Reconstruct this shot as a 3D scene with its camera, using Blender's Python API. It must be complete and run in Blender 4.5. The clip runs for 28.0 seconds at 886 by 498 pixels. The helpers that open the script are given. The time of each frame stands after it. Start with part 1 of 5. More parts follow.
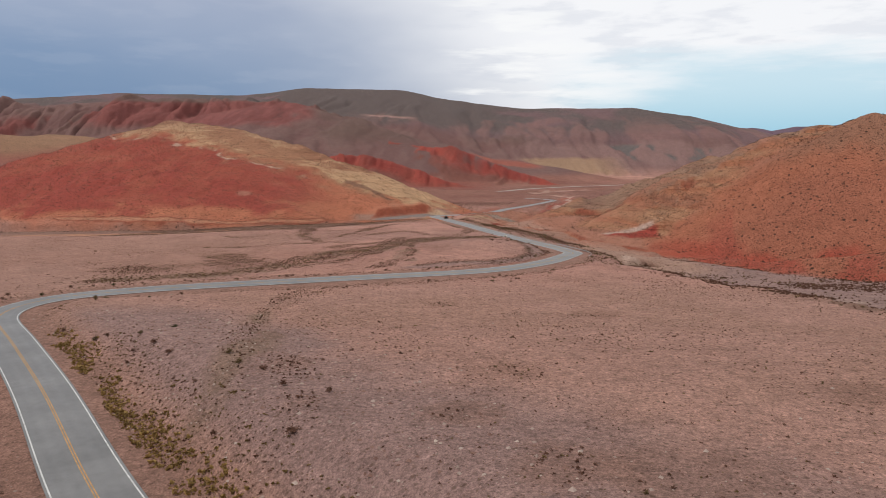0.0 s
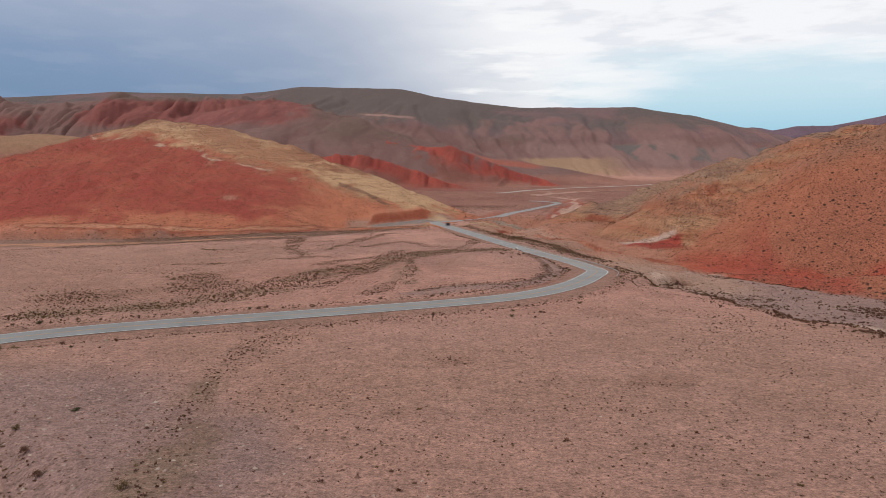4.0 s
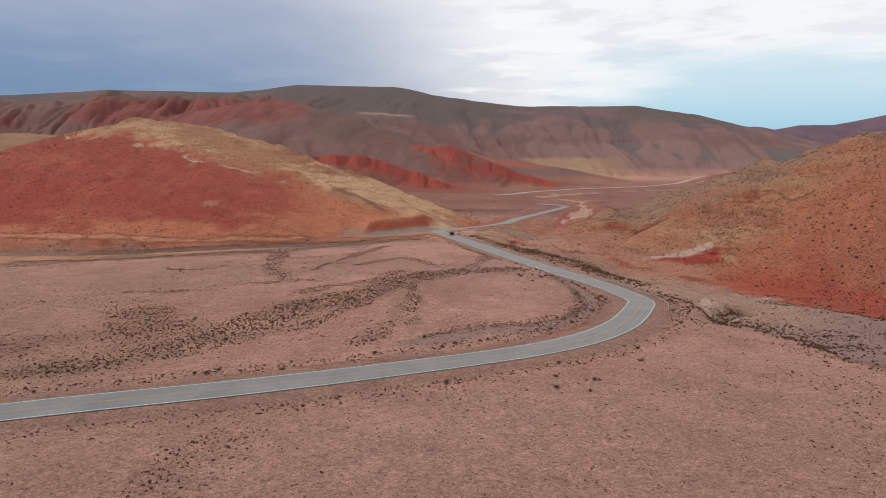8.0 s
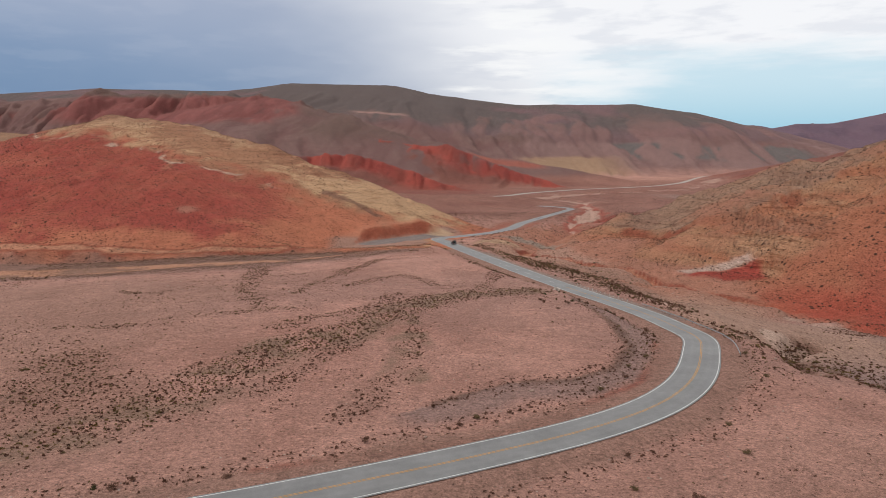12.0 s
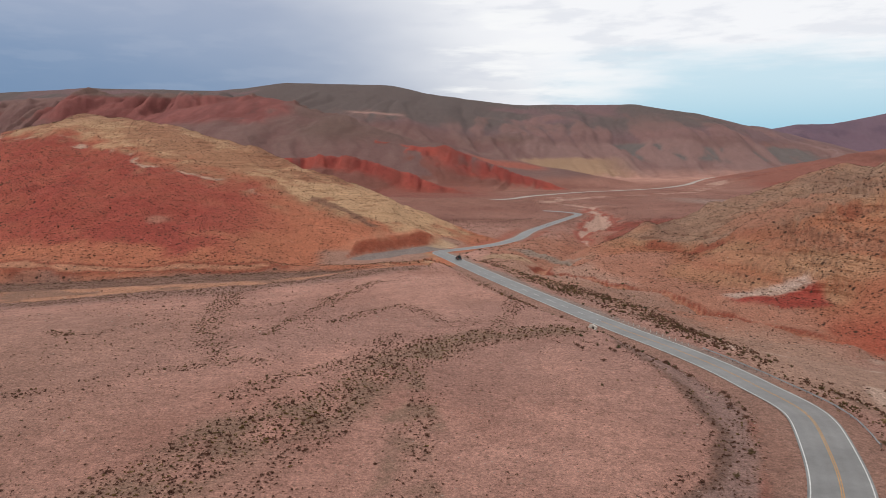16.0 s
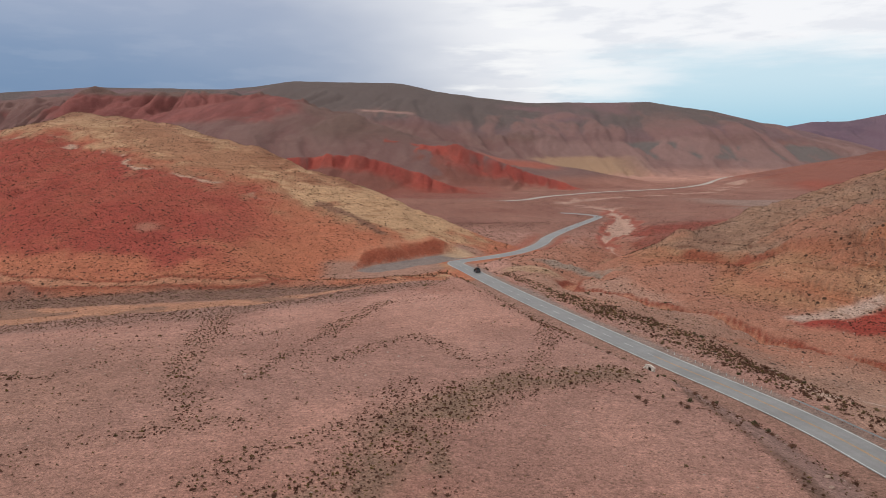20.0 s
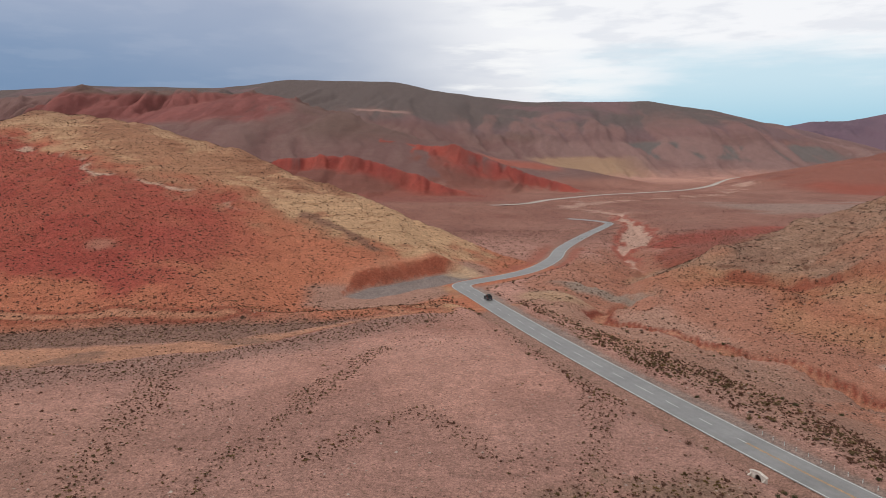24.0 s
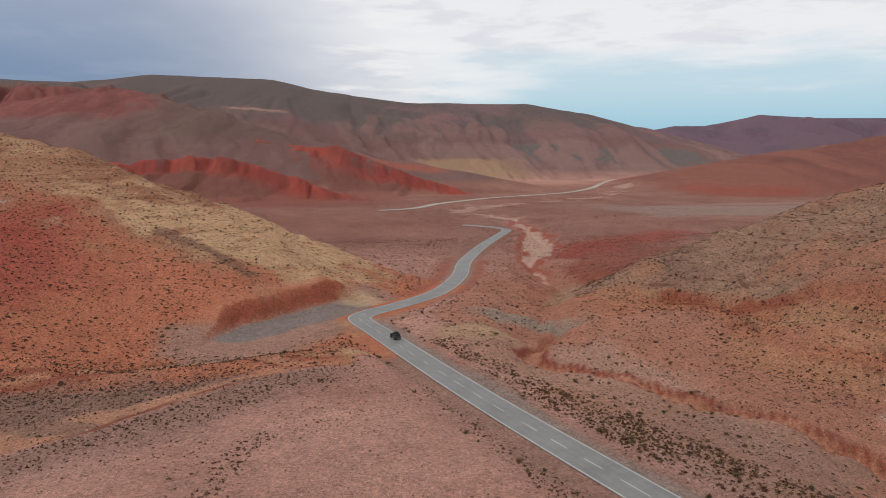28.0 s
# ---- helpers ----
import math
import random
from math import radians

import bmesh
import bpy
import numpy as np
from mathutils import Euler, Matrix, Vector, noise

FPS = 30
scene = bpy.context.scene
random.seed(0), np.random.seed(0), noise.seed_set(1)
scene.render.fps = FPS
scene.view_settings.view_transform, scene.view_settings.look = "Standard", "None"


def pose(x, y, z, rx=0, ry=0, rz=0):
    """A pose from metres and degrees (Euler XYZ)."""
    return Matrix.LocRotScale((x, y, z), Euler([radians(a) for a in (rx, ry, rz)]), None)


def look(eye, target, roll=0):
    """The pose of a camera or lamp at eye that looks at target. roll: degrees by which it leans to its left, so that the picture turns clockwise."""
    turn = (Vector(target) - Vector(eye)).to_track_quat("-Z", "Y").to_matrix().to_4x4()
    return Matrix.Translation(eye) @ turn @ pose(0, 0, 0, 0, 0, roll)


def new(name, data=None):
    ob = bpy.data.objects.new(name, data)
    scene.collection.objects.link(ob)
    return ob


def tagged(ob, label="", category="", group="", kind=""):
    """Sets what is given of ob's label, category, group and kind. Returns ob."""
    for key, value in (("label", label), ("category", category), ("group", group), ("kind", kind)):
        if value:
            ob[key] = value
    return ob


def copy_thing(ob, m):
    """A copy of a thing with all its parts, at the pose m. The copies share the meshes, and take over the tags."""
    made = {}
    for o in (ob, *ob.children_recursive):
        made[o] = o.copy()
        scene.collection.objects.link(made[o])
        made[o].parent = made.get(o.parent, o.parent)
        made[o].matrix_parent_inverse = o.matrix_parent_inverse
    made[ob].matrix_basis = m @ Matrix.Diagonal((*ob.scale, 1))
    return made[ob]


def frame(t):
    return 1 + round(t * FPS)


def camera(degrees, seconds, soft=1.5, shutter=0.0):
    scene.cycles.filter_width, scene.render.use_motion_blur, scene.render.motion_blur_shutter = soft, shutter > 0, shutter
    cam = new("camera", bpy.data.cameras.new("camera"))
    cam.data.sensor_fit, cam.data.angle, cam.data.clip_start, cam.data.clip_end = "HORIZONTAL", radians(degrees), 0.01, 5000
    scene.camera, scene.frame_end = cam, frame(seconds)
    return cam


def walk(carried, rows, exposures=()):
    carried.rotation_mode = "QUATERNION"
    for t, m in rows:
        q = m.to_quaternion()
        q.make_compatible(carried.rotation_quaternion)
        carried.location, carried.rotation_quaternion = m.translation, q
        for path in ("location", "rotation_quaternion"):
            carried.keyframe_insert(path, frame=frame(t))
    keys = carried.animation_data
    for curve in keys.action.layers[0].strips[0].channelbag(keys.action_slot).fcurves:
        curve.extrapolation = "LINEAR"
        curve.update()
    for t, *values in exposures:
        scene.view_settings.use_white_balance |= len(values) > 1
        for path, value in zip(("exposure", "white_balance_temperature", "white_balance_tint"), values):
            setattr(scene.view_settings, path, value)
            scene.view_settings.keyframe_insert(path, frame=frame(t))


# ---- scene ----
# The drone's path: seconds, place in metres, tilt, lean and heading in degrees.
cam = camera(66.0, 28.0, soft=0.8)
PATH = [
    (0, 0.00, 0.00, 45.90, 81.667, 0.006, -0.000),
    (1, -0.39, 7.58, 45.82, 81.631, -0.030, -0.065),
    (2, -1.05, 17.16, 46.19, 81.620, -0.002, -0.129),
    (3, -1.73, 26.92, 46.54, 81.619, 0.022, -0.168),
    (6, -3.50, 58.82, 47.68, 81.610, 0.010, -0.199),
    (7, -4.39, 70.21, 47.87, 81.552, 0.029, -0.261),
    (8, -5.38, 81.55, 48.00, 81.538, 0.054, -0.338),
    (9, -6.33, 92.29, 48.05, 81.521, 0.037, -0.430),
    (10, -7.02, 102.42, 48.16, 81.501, -0.020, -0.526),
    (11, -7.67, 111.95, 48.24, 81.495, -0.021, -0.630),
    (12, -8.39, 121.21, 48.15, 81.476, -0.031, -0.760),
    (15, -10.05, 152.52, 48.66, 81.510, 0.025, -1.040),
    (16, -11.02, 164.06, 49.00, 81.518, -0.022, -1.065),
    (17, -11.96, 173.70, 49.18, 81.512, 0.008, -0.960),
    (18, -12.61, 180.61, 49.24, 81.550, 0.024, -0.575),
    (19, -13.02, 187.18, 49.45, 81.478, -0.077, -0.342),
    (20, -13.57, 195.50, 49.74, 81.398, -0.144, -0.268),
    (21, -14.31, 205.62, 50.09, 81.299, -0.003, -0.240),
    (24, -16.50, 240.69, 51.34, 81.351, -0.116, -0.627),
    (25, -17.37, 251.79, 51.58, 81.345, -0.052, -0.645),
    (25.5, -17.82, 257.59, 51.65, 81.287, 0.006, -0.725),
    (26, -18.23, 263.60, 51.73, 81.328, 0.022, -1.733),
    (26.5, -18.59, 269.70, 51.75, 81.320, 0.021, -2.799),
    (27, -18.93, 275.89, 51.68, 81.377, 0.117, -3.998),
    (27.5, -19.21, 282.10, 51.58, 81.411, 0.220, -7.571),
    (28, -19.41, 288.31, 51.54, 81.461, 0.236, -10.583),
]
walk(cam, [(t, pose(x, y, z, 0, 0, heading) @ pose(0, 0, 0, tilt, 0, 0) @ pose(0, 0, 0, 0, 0, lean)) for t, x, y, z, tilt, lean, heading in PATH], [(0, 0.0), (27, 0.0), (28, -0.14)])

# ---- light: a broken overcast, slate blue to the left of the valley, white cloud to the right ----
world = bpy.data.worlds.new("sky")
scene.world = world
world.use_nodes = True
wn, wl = world.node_tree.nodes, world.node_tree.links
wn.clear()


def w_range(value, lo, hi, to_lo=0.0, to_hi=1.0):
    r = wn.new("ShaderNodeMapRange")
    r.interpolation_type = "SMOOTHSTEP"
    for key, v in zip(("From Min", "From Max", "To Min", "To Max"), (lo, hi, to_lo, to_hi)):
        r.inputs[key].default_value = v
    wl.new(value, r.inputs["Value"])
    return r.outputs[0]


def w_math(kind, a, b):
    m = wn.new("ShaderNodeMath")
    m.operation = kind
    for k, v in enumerate((a, b)):
        if isinstance(v, (int, float)):
            m.inputs[k].default_value = v
        else:
            wl.new(v, m.inputs[k])
    return m.outputs[0]


def w_mix(fac, a, b):
    m = wn.new("ShaderNodeMix")
    m.data_type = "RGBA"
    for key, v in ((0, fac), (6, a), (7, b)):
        if isinstance(v, tuple):
            m.inputs[key].default_value = (*v, 1)
        elif isinstance(v, float):
            m.inputs[key].default_value = v
        else:
            wl.new(v, m.inputs[key])
    return m.outputs[2]


def w_noise(scale, detail, stretch, offset=0.0):
    p = wn.new("ShaderNodeMapping")
    p.inputs["Scale"].default_value = stretch
    p.inputs["Location"].default_value = (offset, 0, 0)
    wl.new(w_dir, p.inputs["Vector"])
    t = wn.new("ShaderNodeTexNoise")
    t.inputs["Scale"].default_value, t.inputs["Detail"].default_value, t.inputs["Roughness"].default_value = scale, detail, 0.55
    wl.new(p.outputs[0], t.inputs["Vector"])
    return t.outputs["Fac"]


w_dir = wn.new("ShaderNodeTexCoord").outputs["Generated"]
w_xyz = wn.new("ShaderNodeSeparateXYZ")
wl.new(w_dir, w_xyz.inputs[0])
east, up = w_xyz.outputs["X"], w_xyz.outputs["Z"]
w_sky = wn.new("ShaderNodeTexSky")
w_sky.sky_type, w_sky.sun_disc = "NISHITA", False
w_sky.sun_elevation, w_sky.sun_rotation = radians(52), radians(250)
soft_n, fine_n, long_n = w_noise(2.2, 4, (1, 1, 3)), w_noise(9.0, 6, (1, 1, 4.5)), w_noise(5.0, 5, (1, 1, 7), 3.0)
# slate cloud low on the left, paler higher up
slate = w_mix(w_range(w_math("ADD", up, w_math("MULTIPLY", w_math("SUBTRACT", soft_n, 0.5), 0.12)), 0.03, 0.26), (0.145, 0.25, 0.43), (0.42, 0.47, 0.60))
slate = w_mix(w_range(east, -0.42, 0.05), slate, (0.40, 0.45, 0.57))
# white cloud to the right
edge = w_math("ADD", east, w_math("ADD", w_math("MULTIPLY", w_math("SUBTRACT", soft_n, 0.5), 0.30), w_math("MULTIPLY", up, 0.55)))
cloud = w_mix(w_range(edge, -0.15, 0.26), slate, (0.97, 0.97, 0.99))
cloud = w_mix(w_math("MULTIPLY", w_range(fine_n, 0.5, 0.66), w_range(east, -0.2, 0.15, 0.08, 0.35)), cloud, (0.62, 0.65, 0.74))
# clear pale blue low on the right, with shreds of cloud
gap = w_math("MULTIPLY", w_range(w_math("ADD", east, w_math("MULTIPLY", w_math("SUBTRACT", fine_n, 0.5), 0.25)), 0.10, 0.34), w_range(w_math("ADD", up, w_math("MULTIPLY", w_math("SUBTRACT", long_n, 0.5), 0.14)), 0.075, 0.155, 1.0, 0.0))
clear = w_mix(w_range(up, -0.01, 0.10), (0.30, 0.60, 0.78), (0.60, 0.78, 0.88))
cloud = w_mix(gap, cloud, clear)
glow = w_math("MULTIPLY", w_range(long_n, 0.5, 0.62), w_math("MULTIPLY", w_range(east, -0.02, 0.06), w_range(east, 0.12, 0.30, 1.0, 0.0)))
cloud = w_mix(w_math("MULTIPLY", glow, 0.85), cloud, (1.0, 1.0, 1.0))
# overhead and behind: even bright cloud
cloud = w_mix(w_range(up, 0.22, 0.5), cloud, (0.69, 0.69, 0.685))
w_dim = wn.new("ShaderNodeVectorMath")
w_dim.operation = "SCALE"
w_dim.inputs["Scale"].default_value = 0.1
wl.new(w_sky.outputs[0], w_dim.inputs[0])
w_bg = wn.new("ShaderNodeBackground")
w_out = wn.new("ShaderNodeOutputWorld")
wl.new(w_mix(0.92, w_dim.outputs[0], cloud), w_bg.inputs[0])
w_bg.inputs["Strength"].default_value = 1.0
wl.new(w_bg.outputs[0], w_out.inputs[0])
sun = new("sun", bpy.data.lights.new("sun", "SUN"))
sun.data.energy, sun.data.angle, sun.data.color = 1.45, radians(16), (1.0, 0.955, 0.9)
sun.matrix_world = look((0, 0, 400), (85, 30, 285))


# ---- materials ----
def material(name, roughness=0.9, metallic=0.0, specular=0.3):
    m = bpy.data.materials.new(name)
    m.use_nodes = True
    b = m.node_tree.nodes["Principled BSDF"]
    b.inputs["Roughness"].default_value = roughness
    b.inputs["Metallic"].default_value = metallic
    b.inputs["Specular IOR Level"].default_value = specular
    return m, m.node_tree.nodes, m.node_tree.links, b


def value_noise(n, l, coords, scale, detail=4.0, rough=0.6):
    t = n.new("ShaderNodeTexNoise")
    t.inputs["Scale"].default_value = scale
    t.inputs["Detail"].default_value = detail
    t.inputs["Roughness"].default_value = rough
    l.new(coords, t.inputs["Vector"])
    return t.outputs["Fac"]


def ranged(n, l, value, lo, hi, to_lo, to_hi):
    r = n.new("ShaderNodeMapRange")
    for key, v in zip(("From Min", "From Max", "To Min", "To Max"), (lo, hi, to_lo, to_hi)):
        r.inputs[key].default_value = v
    l.new(value, r.inputs["Value"])
    return r.outputs[0]


def arith(n, l, kind, a, b):
    m = n.new("ShaderNodeMath")
    m.operation = kind
    for k, v in enumerate((a, b)):
        if isinstance(v, (int, float)):
            m.inputs[k].default_value = v
        else:
            l.new(v, m.inputs[k])
    return m.outputs[0]


def mixed(n, l, kind, fac, a, b):
    m = n.new("ShaderNodeMix")
    m.data_type, m.blend_type = "RGBA", kind
    for key, v in ((0, fac), (6, a), (7, b)):
        if isinstance(v, (int, float)):
            m.inputs[key].default_value = v
        elif isinstance(v, tuple):
            m.inputs[key].default_value = (*v, 1)
        else:
            l.new(v, m.inputs[key])
    return m.outputs[2]


def bumped(n, l, b, height, strength, distance):
    k = n.new("ShaderNodeBump")
    k.inputs["Strength"].default_value = strength
    k.inputs["Distance"].default_value = distance
    l.new(height, k.inputs["Height"])
    l.new(k.outputs[0], b.inputs["Normal"])


def plain(name, colour, roughness=0.8, metallic=0.0, specular=0.3, vary=0.15, scale=3.0):
    """A surface of one colour with slight blotches."""
    m, n, l, b = material(name, roughness, metallic, specular)
    co = n.new("ShaderNodeTexCoord").outputs["Object"]
    f = ranged(n, l, value_noise(n, l, co, scale), 0.3, 0.7, 1 - vary, 1 + vary)
    v = n.new("ShaderNodeVectorMath")
    v.operation = "SCALE"
    v.inputs[0].default_value = colour
    l.new(f, v.inputs["Scale"])
    l.new(v.outputs[0], b.inputs["Base Color"])
    return m


# bare desert soil: the beds and zones come with the ground, grain and pebbles are laid on here
soil, n, l, b = material("soil", 0.95, 0.0, 0.15)
co = n.new("ShaderNodeTexCoord").outputs["Object"]
zone = n.new("ShaderNodeVertexColor")
zone.layer_name = "soil_colour"
grain = ranged(n, l, value_noise(n, l, co, 1.6, 6, 0.75), 0.3, 0.7, 0.67, 1.3)
blotch = ranged(n, l, value_noise(n, l, co, 0.09, 5, 0.62), 0.3, 0.7, 0.9, 1.09)
rough = ranged(n, l, value_noise(n, l, co, 0.4, 6, 0.8), 0.3, 0.7, 0.78, 1.22)
tiny = ranged(n, l, value_noise(n, l, co, 5.0, 4, 0.7), 0.32, 0.68, 0.68, 1.33)
grain = arith(n, l, "MULTIPLY", grain, tiny)
col = mixed(n, l, "MULTIPLY", 1.0, zone.outputs["Color"], arith(n, l, "MULTIPLY", arith(n, l, "MULTIPLY", grain, blotch), rough))
cells = n.new("ShaderNodeTexVoronoi")
cells.inputs["Scale"].default_value = 0.95
l.new(co, cells.inputs["Vector"])
pebble = ranged(n, l, cells.outputs["Distance"], 0.05, 0.16, 1.0, 0.0)
few = n.new("ShaderNodeSeparateColor")
l.new(cells.outputs["Color"], few.inputs[0])
pebble = arith(n, l, "MULTIPLY", pebble, ranged(n, l, few.outputs[0], 0.7, 0.76, 0.0, 0.85))
col = mixed(n, l, "MIX", pebble, col, (0.52, 0.38, 0.32))
stain = arith(n, l, "MULTIPLY", ranged(n, l, cells.outputs["Distance"], 0.1, 0.26, 1.0, 0.0), ranged(n, l, few.outputs[1], 0.3, 0.55, 0.0, 0.75))
col = mixed(n, l, "MIX", stain, col, (0.13, 0.075, 0.05))
crumbs = n.new("ShaderNodeTexVoronoi")
crumbs.inputs["Scale"].default_value = 2.3
l.new(co, crumbs.inputs["Vector"])
some = n.new("ShaderNodeSeparateColor")
l.new(crumbs.outputs["Color"], some.inputs[0])
dark = arith(n, l, "MULTIPLY", ranged(n, l, crumbs.outputs["Distance"], 0.12, 0.34, 1.0, 0.0), ranged(n, l, some.outputs[0], 0.4, 0.65, 0.0, 0.8))
col = mixed(n, l, "MIX", dark, col, mixed(n, l, "MULTIPLY", 1.0, col, (0.42, 0.38, 0.36)))
lit = arith(n, l, "MULTIPLY", ranged(n, l, crumbs.outputs["Distance"], 0.08, 0.2, 1.0, 0.0), ranged(n, l, some.outputs[1], 0.86, 0.9, 0.0, 0.6))
col = mixed(n, l, "MIX", lit, col, (0.5, 0.38, 0.32))
tilted = n.new("ShaderNodeMapping")
tilted.inputs["Scale"].default_value = (0.035, 0.05, 0.9)
tilted.inputs["Rotation"].default_value = (0.05, -0.07, 0)
l.new(co, tilted.inputs["Vector"])
beds_ = value_noise(n, l, tilted.outputs[0], 1.0, 6, 0.7)
amount = n.new("ShaderNodeAttribute")
amount.attribute_name = "strata"
dark_bed = arith(n, l, "MULTIPLY", ranged(n, l, beds_, 0.55, 0.6, 0.0, 0.95), amount.outputs["Fac"])
pale_bed = arith(n, l, "MULTIPLY", ranged(n, l, beds_, 0.44, 0.38, 0.0, 0.6), amount.outputs["Fac"])
col = mixed(n, l, "MIX", dark_bed, col, mixed(n, l, "MULTIPLY", 1.0, col, (0.6, 0.5, 0.46)))
col = mixed(n, l, "MIX", pale_bed, col, mixed(n, l, "MULTIPLY", 1.0, col, (1.3, 1.38, 1.42)))
for spots, large in ((0.36, 0.2), (0.62, 0.2), (1.1, 0.22)):
    clumps = n.new("ShaderNodeTexVoronoi")
    clumps.inputs["Scale"].default_value = spots
    l.new(co, clumps.inputs["Vector"])
    any_ = n.new("ShaderNodeSeparateColor")
    l.new(clumps.outputs["Color"], any_.inputs[0])
    edge_ = arith(n, l, "MULTIPLY", any_.outputs[1], large)
    near_ = ranged(n, l, arith(n, l, "SUBTRACT", clumps.outputs["Distance"], edge_), 0.04, 0.1, 0.95, 0.0)
    there = ranged(n, l, arith(n, l, "SUBTRACT", arith(n, l, "MULTIPLY", zone.outputs["Alpha"], 0.9), any_.outputs[0]), 0.0, 0.05, 0.0, 1.0)
    col = mixed(n, l, "MIX", arith(n, l, "MULTIPLY", near_, there), col, (0.06, 0.033, 0.022))
l.new(col, b.inputs["Base Color"])
bumped(n, l, b, arith(n, l, "ADD", value_noise(n, l, co, 0.8, 6, 0.7), value_noise(n, l, co, 0.12, 5, 0.6)), 1.0, 1.0)

# sun-bleached asphalt with patches and wheel tracks
asphalt, n, l, b = material("asphalt", 0.5, 0.0, 0.5)
co = n.new("ShaderNodeTexCoord").outputs["Object"]
a1 = ranged(n, l, value_noise(n, l, co, 25.0, 3), 0.3, 0.7, 0.85, 1.15)
a2 = ranged(n, l, value_noise(n, l, co, 0.12, 4), 0.3, 0.7, 0.82, 1.15)
a3 = ranged(n, l, value_noise(n, l, co, 0.7, 5, 0.7), 0.35, 0.65, 0.92, 1.06)
track = n.new("ShaderNodeVertexColor")
track.layer_name = "wear"
a1 = arith(n, l, "MULTIPLY", a1, track.outputs["Color"])
l.new(mixed(n, l, "MULTIPLY", 1.0, (0.205, 0.199, 0.196), arith(n, l, "MULTIPLY", arith(n, l, "MULTIPLY", a1, a2), a3)), b.inputs["Base Color"])
bumped(n, l, b, value_noise(n, l, co, 40.0, 2), 0.3, 0.02)

# ---- the lie of the land, in metres ----
def lattice(ix, iy, seed):
    """A repeatable random number from 0 to 1 for every point of a lattice."""
    h = (ix.astype(np.int64) * 374761393 + iy.astype(np.int64) * 668265263 + seed * 1442695041) & 0xFFFFFFFF
    h = ((h ^ (h >> 13)) * 1274126177) & 0xFFFFFFFF
    return ((h ^ (h >> 16)) & 0xFFFF) / 65535.0


def bumps(x, y, size, seed=0):
    """Smooth noise from 0 to 1, its lumps about size metres across."""
    u, v = np.asarray(x, float) / size, np.asarray(y, float) / size
    iu, iv = np.floor(u), np.floor(v)
    fu, fv = u - iu, v - iv
    su, sv = fu * fu * (3 - 2 * fu), fv * fv * (3 - 2 * fv)
    a, b = lattice(iu, iv, seed), lattice(iu + 1, iv, seed)
    c, d = lattice(iu, iv + 1, seed), lattice(iu + 1, iv + 1, seed)
    return (a + (b - a) * su) * (1 - sv) + (c + (d - c) * su) * sv


def fractal(x, y, size, octaves=4, seed=0):
    """Layered noise, about -1 to 1."""
    total, weight, most = 0.0, 1.0, 0.0
    for n in range(octaves):
        total = total + weight * (2 * bumps(x + 17 * n, y - 31 * n, size, seed + n) - 1)
        most += weight
        weight, size = weight * 0.5, size * 0.5
    return total / most * 1.5


def creases(x, y, size, octaves=4, seed=0):
    """Noise of sharp furrows between rounded backs, 0 to 1, low in the furrows."""
    total, weight, most = 0.0, 1.0, 0.0
    for n in range(octaves):
        total = total + weight * np.abs(2 * bumps(x + 13 * n, y + 29 * n, size, seed + n) - 1)
        most += weight
        weight, size = weight * 0.5, size * 0.5
    return total / most * 1.6


def step(a, b, v):
    """0 below a, 1 above b, smooth between."""
    t = np.clip((v - a) / (b - a), 0, 1)
    return t * t * (3 - 2 * t)


def smooth_max(a, b, k):
    h = np.clip(0.5 + 0.5 * (a - b) / k, 0, 1)
    return b + (a - b) * h + k * h * (1 - h)


def along(x, y, line):
    """Distance to a line of (x, y, z) points, the z of its nearest place, the way along it, and which side (+1: left of its run)."""
    best = np.full(np.shape(x), 1e9)
    height, run, side = np.zeros(np.shape(x)), np.zeros(np.shape(x)), np.zeros(np.shape(x))
    length = 0.0
    for (ax, ay, az), (bx, by, bz) in zip(line[:-1], line[1:]):
        dx, dy = bx - ax, by - ay
        size = math.hypot(dx, dy)
        t = np.clip(((x - ax) * dx + (y - ay) * dy) / size**2, 0, 1)
        d = np.hypot(x - ax - t * dx, y - ay - t * dy)
        near = d < best
        best = np.where(near, d, best)
        height = np.where(near, az + t * (bz - az), height)
        run = np.where(near, length + t * size, run)
        side = np.where(near, np.sign(dx * (y - ay) - dy * (x - ax)), side)
        length += size
    return best, height, run, side


def hill(x, y, line, slope_left, slope_right, crest):
    """A hill below a crest line: slopes to both sides, rounded over the crest."""
    top = np.full(np.shape(x), -1e4)
    for a, b in zip(line[:-1], line[1:]):
        d, h, _, side = along(x, y, [a, b])
        slope = np.where(side > 0, slope_left, slope_right)
        top = smooth_max(top, h - slope * (np.sqrt(d * d + crest * crest) - crest), 3.0)
    return top


def gullies(x, y, size, seed):
    """Furrows that run down a slope facing along y, about -0.45 in their beds to 0.6 on the spurs between."""
    across = x + 0.45 * size * fractal(x, y, size * 2.1, 3, seed + 30)
    return creases(across, y * 0.2, size, 4, seed) - 0.45


def scarp(x, y, line, drop, steep, apron, seed):
    """A gullied face below a crest line: height, and the way down from its lip in metres."""
    d, h, _, side = along(x, y, line)
    g1, g2 = gullies(x, y, 64, seed), gullies(x, y, 25, seed + 5)
    down = np.where(side < 0, d, -d) - 34 * g1 - 16 * g2 + 8 * fractal(x, y, 40, 3, seed + 9)
    z = h - drop * step(-6, steep, down) - apron * np.maximum(down, 0) - 0.45 * np.maximum(-down, 0)
    return z + (12 * g1 + 7 * g2) * step(-35, 5, down) * (1 - 0.8 * step(30, 110, down)), down


